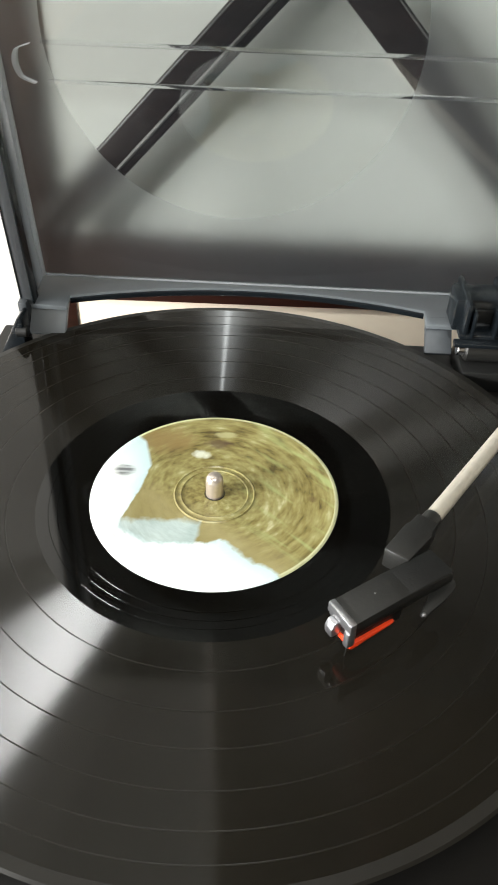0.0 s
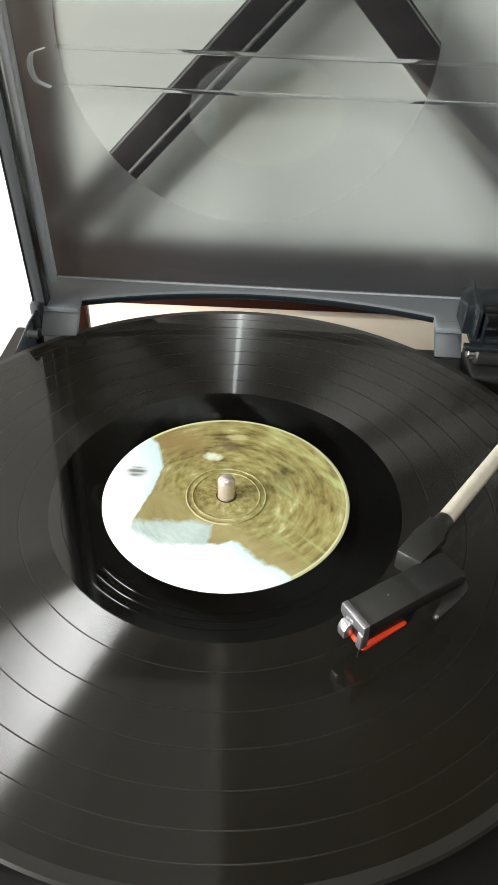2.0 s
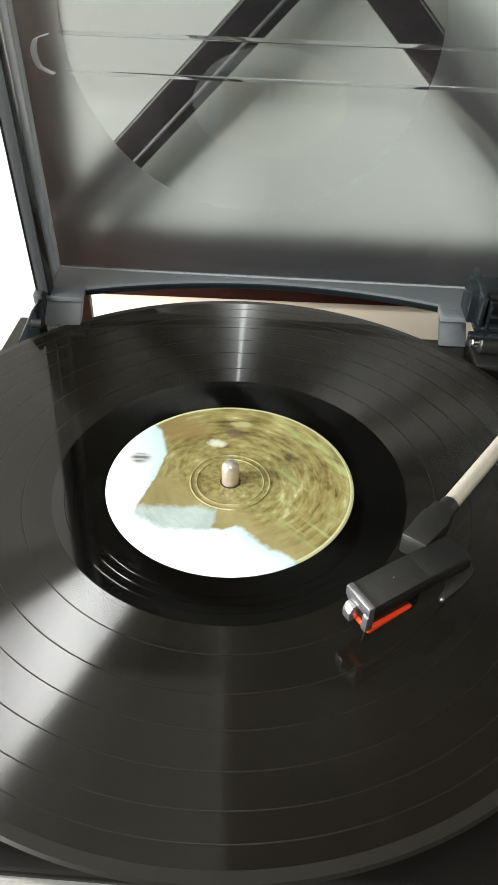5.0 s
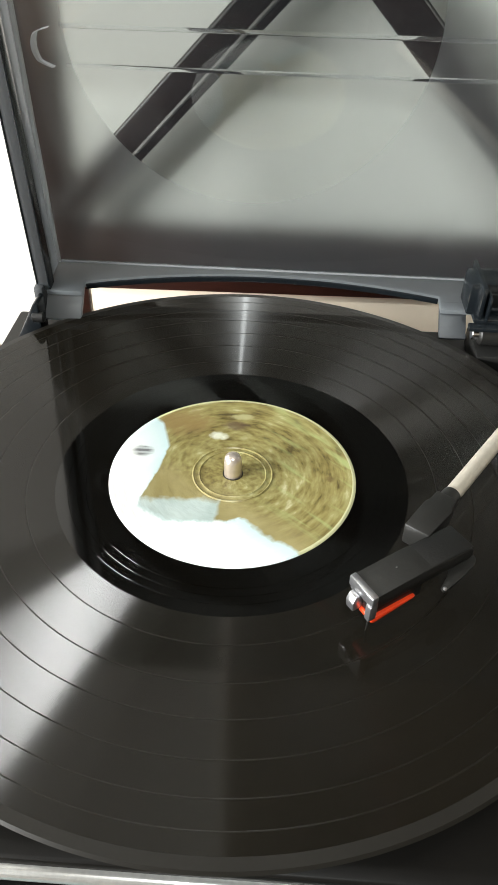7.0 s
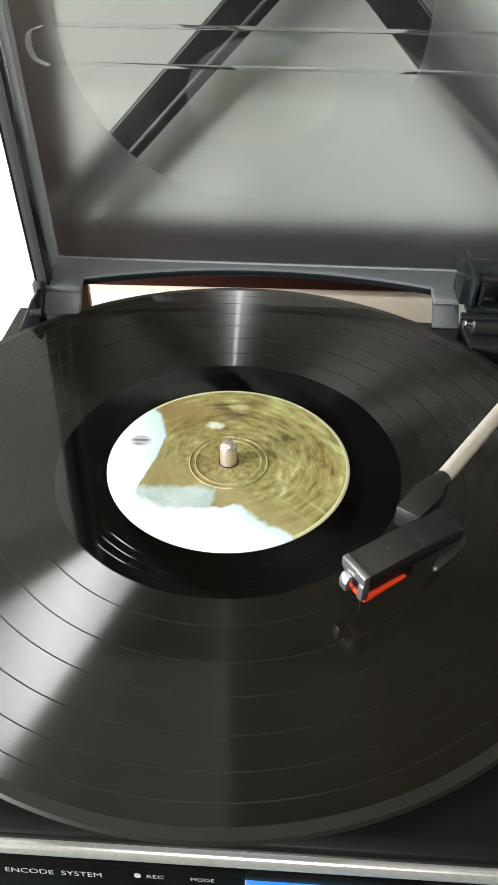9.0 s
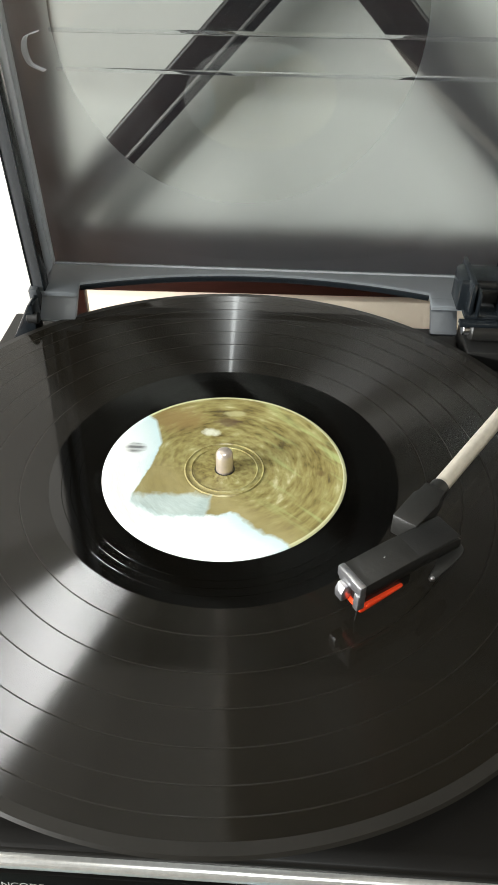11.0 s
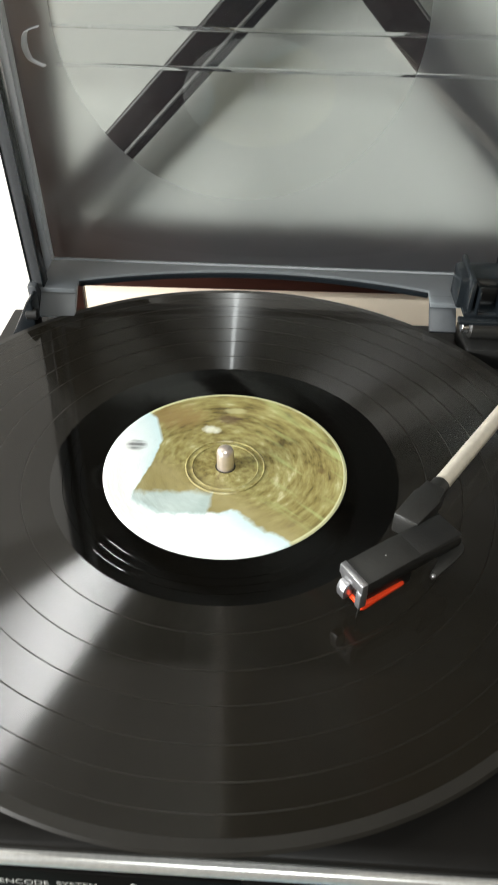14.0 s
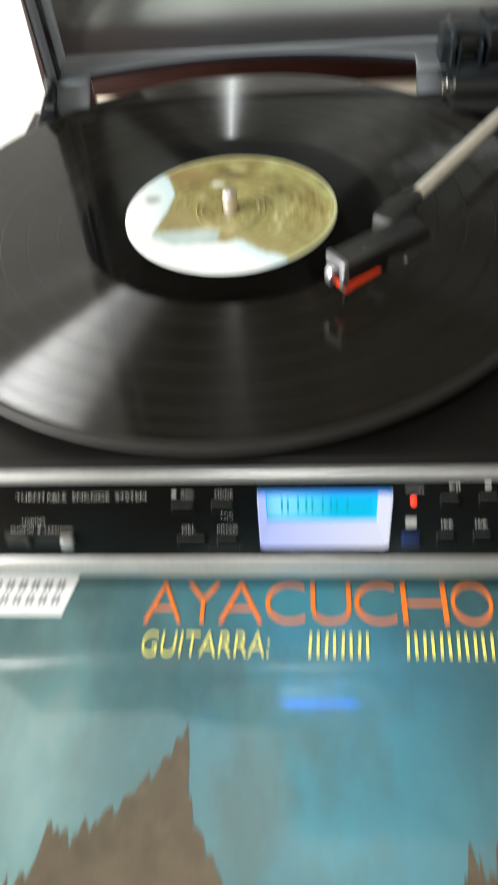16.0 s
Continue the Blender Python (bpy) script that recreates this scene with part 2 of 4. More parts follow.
def sleeve_print(name):
    n = Nodes(name)
    m = n.add("Mapping")
    n.link(n.coords(), m.inputs[0])
    m.inputs["Rotation"].default_value = (0, 0, 0.6)
    m.inputs["Scale"].default_value = (1.0, 0.6, 1.0)
    big, fine = n.noise(14, 5, 0.55, m.outputs[0]), n.noise(260, 3)
    y = n.add("SeparateXYZ")
    n.link(n.coords(), y.inputs[0])
    fall = n.math("MULTIPLY_ADD", y.outputs[1], -4.0, -0.75, clamp=True)
    c = n.ramp(big, [(0.3, (0.03, 0.082, 0.085)), (0.48, (0.06, 0.115, 0.118)), (0.58, (0.07, 0.165, 0.172)), (0.7, (0.13, 0.2, 0.195))])
    c = n.mix(fall, c, n.ramp(big, [(0.35, (0.12, 0.2, 0.18)), (0.5, (0.12, 0.22, 0.225)), (0.58, (0.15, 0.25, 0.26)), (0.7, (0.24, 0.32, 0.29))]))
    # bright cyan clouds in the middle, pale grey-green ones towards the spine
    veil = n.noise(9, 5, 0.6, m.outputs[0])
    mid = n.math("SUBTRACT", 1.0, n.math("MULTIPLY", n.math("ABSOLUTE", n.math("SUBTRACT", y.outputs[0], 0.035)), 11.0), clamp=True)
    cyan = n.math("MULTIPLY", n.math("MULTIPLY_ADD", veil, 8.0, -3.7, clamp=True), mid)
    c = n.mix(n.math("MULTIPLY", cyan, 0.65), c, (0.06, 0.33, 0.45))
    grey = n.math("MULTIPLY", n.math("MULTIPLY_ADD", y.outputs[0], -9.0, -0.2, clamp=True), n.math("MULTIPLY_ADD", big, 3.0, -0.95, clamp=True))
    c = n.mix(n.math("MULTIPLY", grey, n.math("MULTIPLY_ADD", fall, 0.5, 0.35)), c, (0.30, 0.34, 0.29))
    c = n.mix(n.math("MULTIPLY", fine, 0.12), c, (0.2, 0.3, 0.3))
    n.set(Base_Color=c, Roughness=0.1)
    n.bump(n.noise(30, 3), 0.05, 0.002)
    return n.mat


def glow(name, color, strength):
    n = Nodes(name)
    n.set(Base_Color=(*color, 1), Roughness=0.3, Emission_Color=(*color, 1), Emission_Strength=strength)
    return n.mat


def screen_glow(name):
    """Back-lit screen: cyan, brighter near the lamp at its upper corner."""
    n = Nodes(name)
    xyz = n.add("SeparateXYZ")
    n.link(n.coords(), xyz.inputs[0])
    dx = n.math("MULTIPLY", n.math("SUBTRACT", xyz.outputs[0], 0.024), 1 / 0.020)
    c = n.ramp(n.math("ABSOLUTE", dx), [(0.0, (0.075, 0.2, 0.24)), (0.45, (0.03, 0.175, 0.21)), (1.0, (0.0, 0.13, 0.185))])
    n.set(Base_Color=c, Roughness=0.3, Emission_Color=c, Emission_Strength=4.0)
    return n.mat


def bezel_glow(name):
    """White bezel whose own glow stands in for screen light: deep blue above, paler below."""
    n = Nodes(name)
    xyz = n.add("SeparateXYZ")
    n.link(n.coords(), xyz.inputs[0])
    up = n.math("MULTIPLY", n.math("SUBTRACT", xyz.outputs[2], 0.0742), 1 / 0.0005, clamp=True)
    side = n.math("MULTIPLY", n.math("SUBTRACT", 0.058, xyz.outputs[0]), 1 / 0.044, clamp=True)
    c = n.mix(side, (0.80, 0.81, 0.93), (0.48, 0.56, 1.0))
    c = n.mix(up, c, (0.0, 0.3, 0.95))
    n.set(Base_Color=(0.04, 0.05, 0.08, 1), Roughness=0.35, Emission_Color=c, Emission_Strength=1.25)
    return n.mat


def wall_paint(name, color):
    n = Nodes(name)
    cloud, fine = n.noise(2.5, 5), n.noise(160, 4)
    n.set(Base_Color=n.ramp(cloud, [(0.3, [c * 0.94 for c in color]), (0.7, color)]), Roughness=0.7)
    n.bump(fine, 0.25, 0.001)
    return n.mat


VINYL_GROOVE, VINYL_SMOOTH = vinyl("vinyl_grooves", True), vinyl("vinyl_smooth", False)
VINYL_GAP = plain("vinyl_gap", (0.007, 0.006, 0.004), 0.3, bump=0, scale=800, Specular_IOR_Level=0.4)
VINYL_RIM = plain("vinyl_rim", (0.011, 0.010, 0.008), 0.42, bump=0.05, scale=800, Specular_IOR_Level=0.3)
LABEL = label_print("printed_label")
BLACK = plain("black_plastic", (0.009, 0.009, 0.0085), 0.42, bump=0.3, scale=900)
BLACK_SATIN = plain("black_satin_plastic", (0.014, 0.0138, 0.0125), 0.42, bump=0.2, scale=700)
DECK = plain("black_deck_plastic", (0.006, 0.0055, 0.0048), 0.42, bump=0.1, scale=1500, Specular_IOR_Level=0.14)
GLOSS_BLACK = plain("satin_black_panel", (0.0035, 0.0033, 0.003), 0.34, bump=0.05, scale=700, Specular_IOR_Level=0.12)
SILVER = plain("brushed_silver_paint", (0.62, 0.62, 0.6), 0.3, metal=0.75, scale=600, bump=0)
CHROME = plain("chrome", (0.75, 0.75, 0.76), 0.15, metal=1.0, bump=0.02)
ARM_METAL = plain("satin_cream_metal", (0.62, 0.57, 0.48), 0.38, metal=0.35, scale=250, bump=0.05)
SPINDLE = plain("worn_steel", (0.78, 0.68, 0.6), 0.32, metal=0.75, bump=0.03)
BRACKET = plain("cast_silver", (0.52, 0.52, 0.54), 0.3, metal=0.9, bump=0.05)
RED = plain("red_stylus_plastic", (0.78, 0.055, 0.012), 0.3, bump=0.05)
RUBBER = plain("black_rubber", (0.012, 0.012, 0.012), 0.7, bump=0.3)
LID_FROSTED = smoked("frosted_smoked_acrylic", (0.405, 0.433, 0.423), 0.30, 1)
LID_CLEAR = smoked("clear_smoked_acrylic", (0.405, 0.433, 0.423), 0.0)
LID_RIDGE = smoked("clear_acrylic_ridge", (0.97, 0.98, 0.98), 0.0)
LID_EDGE = edge_plastic("smoked_plastic_edge")
LID_SKIRT = edge_plastic("smoked_plastic_skirt", (0.12, 0.128, 0.136), share=0.3)
# near-white colour painted in place of the highlights on the smoked lid's edges
LID_GLINT = edge_plastic("painted_lid_glint", (0.78, 0.8, 0.82), (0.9, 0.92, 0.93))
LID_FILLET = plain("pale_lid_edge", (0.2, 0.212, 0.222), 0.25, bump=0.05)
LID_LEAF = plain("smoked_leaf_plastic", (0.05, 0.055, 0.06), 0.5, bump=0.06)
LID_HINGE = plain("dark_hinge_plastic", (0.0075, 0.0098, 0.0118), 0.22, bump=0.06, scale=500)
MAHOGANY = wood("mahogany", (0.012, 0.0045, 0.0035), (0.034, 0.011, 0.008), 0.28)
DARK_WOOD = wood("dark_walnut", (0.012, 0.007, 0.0065), (0.03, 0.017, 0.016), 0.3)
# pale tone that stands in for gloss highlights on the slanting bars
GLOSS_LINE = wood("pale_gloss_line", (0.13, 0.12, 0.115), (0.22, 0.2, 0.19), 0.35)
# woods of the unseen boards that darken the record's reflections
PANEL_WOOD = wood("brown_panel_wood", (0.02, 0.013, 0.007), (0.042, 0.028, 0.016), 0.4)
UPPER_WOOD = wood("pale_brown_panel_wood", (0.055, 0.04, 0.022), (0.105, 0.076, 0.042), 0.4)
TABLE_WOOD = wood("table_wood", (0.09, 0.045, 0.02), (0.2, 0.11, 0.055), 0.4, (14, 1, 1))
WALL = wall_paint("white_wall_paint", (0.82, 0.8, 0.75))
WALL_TAN = wall_paint("tan_wall_paint", (0.17, 0.145, 0.11))
CREAM = wall_paint("cream_paint", (0.80, 0.68, 0.54))
CEILING = wood("ceiling_wood", (0.04, 0.026, 0.014), (0.09, 0.06, 0.036), 0.5, (1, 12, 1))
FLOOR = plain("floor_tiles", (0.32, 0.28, 0.23), 0.4, scale=60)
SLEEVE = sleeve_print("sleeve_print")
PRINT_ORANGE = plain("orange_ink", (0.85, 0.2, 0.03), 0.35, bump=0)
PRINT_YELLOW = plain("yellow_ink", (0.78, 0.7, 0.16), 0.35, bump=0)
PRINT_BROWN = plain("brown_ink", (0.098, 0.076, 0.048), 0.35, vary=0.35, scale=160, bump=0)
KEY_EDGE = plain("pale_key_edge", (0.07, 0.07, 0.066), 0.4, bump=0)
PRINT_WHITE = plain("white_ink", (0.45, 0.45, 0.42), 0.5, bump=0)
STICKER = plain("sticker_paper", (0.82, 0.82, 0.8), 0.5, bump=0.1)
PRINT_DARK = plain("dark_ink", (0.13, 0.13, 0.13), 0.5, bump=0)
LCD = glow("lit_blue_screen", (0.0, 0.15, 0.29), 4.0)
LCD_PALE = screen_glow("lit_pale_screen")
LCD_INK = glow("screen_segments", (0.0, 0.105, 0.135), 4.0)
# strong added glow that puts a blue reflection on the sleeve
SLOPE_GLOW = glow("blue_slope_glow", (0.02, 0.11, 1.0), 40.0)
BEZEL = bezel_glow("glowing_bezel")
LED = glow("red_led", (1.0, 0.05, 0.02), 3.0)
BLUE_KEY = plain("dark_blue_key", (0.01, 0.016, 0.06), 0.2, bump=0)

# ---- mesh helpers ----


def part(name, bm, material, parent=None, label="", smooth=True):
    bmesh.ops.recalc_face_normals(bm, faces=bm.faces)
    me = bpy.data.meshes.new(name)
    bm.to_mesh(me)
    bm.free()
    for m in material if isinstance(material, (list, tuple)) else [material]:
        me.materials.append(m)
    if smooth:
        me.polygons.foreach_set("use_smooth", [True] * len(me.polygons))
        me.set_sharp_from_angle(angle=radians(35))
    ob = new(name, me)
    if parent:
        ob.parent = parent
    return tagged(ob, label)


def thing(name, label, category, group="", kind="", at=(0, 0, 0)):
    ob = tagged(new(name), label, category, group, kind)
    ob.location = at
    return ob


def box(x0, x1, y0, y1, z0, z1, bevel=0.0, segments=2, bm=None, m=None):
    bm2 = bmesh.new()
    bmesh.ops.create_cube(bm2, size=1, matrix=Matrix.Translation(((x0 + x1) / 2, (y0 + y1) / 2, (z0 + z1) / 2)) @ Matrix.Diagonal((x1 - x0, y1 - y0, z1 - z0, 1)))
    if bevel:
        bmesh.ops.bevel(bm2, geom=bm2.edges[:], offset=bevel, segments=segments, affect="EDGES", profile=0.5)
    if m is not None:
        bm2.transform(m)
    return merge(bm, bm2)


def merge(bm, bm2):
    if bm is None:
        return bm2
    me = bpy.data.meshes.new("t")
    bm2.to_mesh(me)
    bm2.free()
    bm.from_mesh(me)
    bpy.data.meshes.remove(me)
    return bm


def lathe(profile, n=96, m=None, bm=None):
    """Turn a profile of (radius, z) round the z axis. Radius 0 closes it."""
    bm2 = bmesh.new()
    rings = []
    for r, z in profile:
        rings.append([bm2.verts.new((0, 0, z))] if r == 0 else [bm2.verts.new((r * math.cos(2 * math.pi * i / n), r * math.sin(2 * math.pi * i / n), z)) for i in range(n)])
    for a, b in zip(rings, rings[1:]):
        for i in range(n):
            j = (i + 1) % n
            if len(a) == 1 and len(b) > 1:
                bm2.faces.new((a[0], b[i], b[j]))
            elif len(b) == 1 and len(a) > 1:
                bm2.faces.new((a[i], a[j], b[0]))
            elif len(a) > 1:
                bm2.faces.new((a[i], a[j], b[j], b[i]))
    if m is not None:
        bm2.transform(m)
    return merge(bm, bm2)


def rod(a, b, r, n=20, r2=None, bm=None, cap=0.15):
    a, b = Vector(a), Vector(b)
    d = b - a
    h, r2 = d.length, r if r2 is None else r2
    m = Matrix.Translation(a) @ d.to_track_quat("Z", "Y").to_matrix().to_4x4()
    return lathe([(0, 0), (r * (1 - cap), 0), (r, r * cap), (r2, h - r2 * cap), (r2 * (1 - cap), h), (0, h)], n, m, bm)


def prism(outline, z0, z1, bevel=0.0, bm=None, m=None, segments=2):
    """A flat outline of (x, y) raised from z0 to z1."""
    bm2 = bmesh.new()
    f = bm2.faces.new([bm2.verts.new((x, y, z0)) for x, y in outline])
    top = bmesh.ops.extrude_face_region(bm2, geom=[f])
    bmesh.ops.translate(bm2, verts=[v for v in top["geom"] if isinstance(v, bmesh.types.BMVert)], vec=(0, 0, z1 - z0))
    bmesh.ops.recalc_face_normals(bm2, faces=bm2.faces)
    if bevel:
        bmesh.ops.bevel(bm2, geom=bm2.edges[:], offset=bevel, segments=segments, affect="EDGES", profile=0.5)
    if m is not None:
        bm2.transform(m)
    return merge(bm, bm2)


def frame_matrix(origin, x, y, z):
    m = Matrix.Identity(4)
    for i, v in enumerate((x, y, z)):
        m.col[i].xyz = v
    m.translation = origin
    return m


def letters(text, width, height, depth=0.00015, thin=0.0, slant=0.0):
    """Raised lettering fitted into width x height, its lower left corner at the origin, in the xy plane."""
    cu = bpy.data.curves.new("lettering", "FONT")
    cu.body, cu.size, cu.offset, cu.resolution_u, cu.shear = text, 1.0, thin, 8, slant
    ob = bpy.data.objects.new("lettering", cu)
    scene.collection.objects.link(ob)
    bpy.context.view_layer.update()
    me = bpy.data.meshes.new_from_object(ob.evaluated_get(bpy.context.evaluated_depsgraph_get()))
    bm = bmesh.new()
    bm.from_mesh(me)
    bpy.data.objects.remove(ob)
    bpy.data.curves.remove(cu)
    bpy.data.meshes.remove(me)
    xs, ys = [v.co.x for v in bm.verts], [v.co.y for v in bm.verts]
    sx, sy = width / (max(xs) - min(xs)), height / (max(ys) - min(ys))
    bmesh.ops.transform(bm, verts=bm.verts, matrix=Matrix.Diagonal((sx, sy, 1, 1)) @ Matrix.Translation((-min(xs), -min(ys), depth)))
    return bm


# ---- room ----
def room():
    t = 0.12
    part("floor", box(ROOM_X0, ROOM_X1, ROOM_Y0, ROOM_Y1, ROOM_Z0 - t, ROOM_Z0), FLOOR)
    part("ceiling", box(ROOM_X0, ROOM_X1, ROOM_Y0, ROOM_Y1, ROOM_Z1, ROOM_Z1 + t), CEILING)
    part("wall_north", box(ROOM_X0 - t, ROOM_X1 + t, ROOM_Y1, ROOM_Y1 + t, ROOM_Z0 - t, ROOM_Z1 + t), WALL)
    part("wall_south", box(ROOM_X0 - t, ROOM_X1 + t, ROOM_Y0 - t, ROOM_Y0, ROOM_Z0 - t, ROOM_Z1 + t), WALL_TAN)
    part("wall_east", box(ROOM_X1, ROOM_X1 + t, ROOM_Y0, ROOM_Y1, ROOM_Z0 - t, ROOM_Z1 + t), WALL_TAN)
    w = box(ROOM_X0 - t, ROOM_X0, ROOM_Y0, WIN_Y0, ROOM_Z0 - t, ROOM_Z1 + t)
    box(ROOM_X0 - t, ROOM_X0, WIN_Y1, ROOM_Y1, ROOM_Z0 - t, ROOM_Z1 + t, bm=w)
    box(ROOM_X0 - t, ROOM_X0, WIN_Y0, WIN_Y1, ROOM_Z0 - t, WIN_Z0, bm=w)
    box(ROOM_X0 - t, ROOM_X0, WIN_Y0, WIN_Y1, WIN_Z1, ROOM_Z1 + t, bm=w)
    part("wall_west", w, WALL)
    for n in ("floor", "ceiling", "wall_north", "wall_south", "wall_east", "wall_west"):
        ob = bpy.data.objects[n]
        words = {"floor": "beige tiled floor of the room", "ceiling": "brown wooden board ceiling", "wall_south": "plain tan painted wall", "wall_east": "plain tan painted wall"}.get(n, "plain white painted plaster wall")
        tagged(ob, words, n.split("_")[0], kind="structure")


room()


def ceiling_lamp():
    lampthing = thing("ceiling_lamp", "hanging lamp with a bare cool white bulb", "lamp", at=(0, 0, 0))
    x, y, z = BULB
    part("cord", rod((x, y, z + 0.11), (x, y, ROOM_Z1), 0.003, 10), RUBBER, lampthing)
    part("socket", rod((x, y, z + 0.05), (x, y, z + 0.115), 0.018, 20), BLACK_SATIN, lampthing)
    part("bulb", lathe([(0, 0.0315), (0.012, 0.033), (0.013, 0.05), (0, 0.05)], 24, Matrix.Translation(BULB)), CHROME, lampthing)
    return lampthing


ceiling_lamp()


def table():
    t = thing("table", "brown wooden table under the turntable", "table")
    part("tabletop", box(-0.55, 0.65, -0.55, 0.236, TABLE - 0.028, TABLE, 0.004), TABLE_WOOD, t)
    for x in (-0.5, 0.6):
        for y in (-0.5, 0.2):
            part("leg", box(x - 0.025, x + 0.025, y - 0.025, y + 0.025, ROOM_Z0, TABLE - 0.028, 0.004), TABLE_WOOD, t)


table()


def wooden_frame():
    """Upright mahogany frame with slanting bars between the turntable and the wall."""
    f = thing("wooden_frame", "tall dark mahogany frame with slanting bars standing behind the turntable", "frame", at=(0, 0, 0))
    y0, y1 = 0.2145, 0.2235
    part("stile", box(-0.155, -0.1190, 0.2365, 0.2392, -0.0976, 0.1518, 0.0015), MAHOGANY, f)
    part("stile", box(0.187, 0.2085, y0, y1, TABLE, 0.268, 0.002), MAHOGANY, f)
    low = [(-0.1139, -0.0395), (0.1869, -0.0355), (0.1869, 0.0090), (-0.1139, 0.0090)]
    part("rail", prism(low, -(y1 - 0.0005), -(y1 - 0.0040), 0.0008, m=Matrix(((1, 0, 0, 0), (0, 0, -1, 0), (0, 1, 0, 0), (0, 0, 0, 1)))), MAHOGANY, f)
    part("rail", box(-0.1139, 0.1869, y0 + 0.0008, y1 - 0.0005, 0.24, 0.268, 0.002), MAHOGANY, f)
    part("backing_board", box(-0.1136, 0.1866, y1 + 0.0002, y1 + 0.0034, TABLE, -0.030, 0.0005), CREAM, f, "cream painted board behind the low rail")
    # two unseen boards, added above the view for the record to mirror brown
    part("upper_panel", box(-0.1550, 0.60, 0.2340, 0.2394, 0.152, 0.425, 0.001), PANEL_WOOD, f)
    part("upper_panel", box(-0.0250, 0.60, 0.2340, 0.2394, 0.4252, 1.25, 0.001), UPPER_WOOD, f)

    def bar(a, b, w, y):
        a, b = Vector((a[0], y, a[1])), Vector((b[0], y, b[1]))
        d = (b - a).normalized()
        m = frame_matrix(a, d, Vector((0, 1, 0)), d.cross(Vector((0, 1, 0))))
        n = (b - a).length
        bm = box(0, n, 0, 0.0068, -w / 2, w / 2, 0.0018, 2, m=m)
        return bm

    # thin pale rod, a highlight along the bar put in as colour
    def bead(a, b, y, off, r):
        a, b = Vector((a[0], y, a[1])), Vector((b[0], y, b[1]))
        side = (b - a).normalized().cross(Vector((0, 1, 0)))
        d = (b - a).normalized() * 0.003
        return rod(a + d + side * off, b - d + side * off, r, 10)

    for a, b, w, y, sgn in (((-0.1236, 0.0098), (0.0255, 0.1616), 0.0212, 0.2164, 1), ((0.1932, 0.0091), (0.0366, 0.1666), 0.0212, 0.2166, -1), ((0.0255, 0.1616), (0.0409, 0.2465), 0.0200, 0.2165, 1)):
        slant = part("slanting_bar", bar(a, b, w, y), DARK_WOOD, f)
        if sgn > 0:
            part("bead", bead(a, b, y + 0.0002, -w * 0.24, 0.0012), GLOSS_LINE, slant, "pale strip painted as the bar's gloss highlight")
        part("bead", bead(a, b, y + 0.0004, sgn * w * 0.44, 0.0006), GLOSS_LINE, slant, "pale strip painted as the bar's gloss highlight")
    return f


wooden_frame()

# ---- turntable ----
DECK_Z = -0.0105
PX0, PX1, PY1 = -0.13, 0.205, 0.137
turntable = thing("turntable", "black compact turntable with open smoked lid and lit blue display", "turntable", at=(0, 0, TABLE))


def tpart(name, bm, material, parent=None, label=""):
    """A part of the turntable, given in world coordinates."""
    bm.transform(Matrix.Translation((0, 0, -TABLE)))
    return part(name, bm, material, parent or turntable, label)


def plinth():
    side = [(-0.1450, -0.0185), (-0.1510, -0.0572), (-0.149, -0.060), (-0.146, -0.085), (PY1, -0.085), (PY1 + 0.002, -0.012), (PY1 - 0.001, DECK_Z), (-0.1415, DECK_Z), (-0.1455, -0.0112), (-0.1462, -0.0125), (-0.1462, -0.0165)]
    m = Matrix(((0, 0, 1, 0), (1, 0, 0, 0), (0, 1, 0, 0), (0, 0, 0, 1)))
    tpart("plinth", prism(side, PX0, PX1, 0.0008, m=m), DECK, label="black plastic plinth with a flat deck")

    def strip(name, profile):
        tpart(name, prism(profile, PX0 - 0.001, PX1 + 0.001, 0.0004, m=m), SILVER, label="silver trim strip")

    def half_round(y, z, ry, rz, y_back, n=10):
        pts = [(y_back, z + rz * 0.95)]
        for i in range(n + 1):
            a = math.pi / 2 - math.pi * i / n
            pts.append((y - ry * math.cos(a), z + rz * math.sin(a)))
        return pts + [(y_back, z - rz * 0.95)]

    strip("trim_strip", half_round(-0.1472, -0.0165, 0.0022, 0.0024, -0.1440))
    strip("trim_strip", half_round(-0.1540, -0.0645, 0.0040, 0.0070, -0.1465))
    for x in (PX0 + 0.03, PX1 - 0.03):
        for y in (-0.115, PY1 - 0.03):
            tpart("foot", lathe([(0, TABLE), (0.013, TABLE), (0.014, TABLE + 0.002), (0.015, -0.0845), (0, -0.0845)], 28, Matrix.Translation((x, y, 0))), RUBBER)
    # shallow well for the platter
    tpart("deck_ring", lathe([(0.1375, DECK_Z - 0.001), (0.1375, DECK_Z + 0.0012), (0.1392, DECK_Z + 0.0016), (0.141, DECK_Z + 0.0003), (0.141, DECK_Z - 0.001)], 128), BLACK_SATIN)
    tpart("platter", lathe([(0, DECK_Z - 0.0005), (0.126, DECK_Z - 0.0005), (0.128, DECK_Z + 0.001), (0.128, -0.0055), (0.1265, -0.0045), (0, -0.0045)], 96), BLACK_SATIN)
    tpart("mat", lathe([(0, -0.0045), (0.124, -0.0045), (0.125, -0.004), (0.125, -0.0025), (0.1235, -0.00215), (0, -0.00215)], 96), RUBBER, label="black rubber platter mat")
    tpart("spindle", lathe([(0, -0.003), (0.00355, -0.003), (0.00355, 0.0074), (0.0034, 0.0086), (0.0029, 0.0096), (0.0021, 0.0102), (0.0010, 0.0105), (0, 0.0106)], 32), SPINDLE, label="worn steel spindle")


plinth()

# front panel: a plane that leans forward towards its foot
PA, PB = -0.1462, 0.151
P_UP = Vector((0, PB, 1)).normalized()
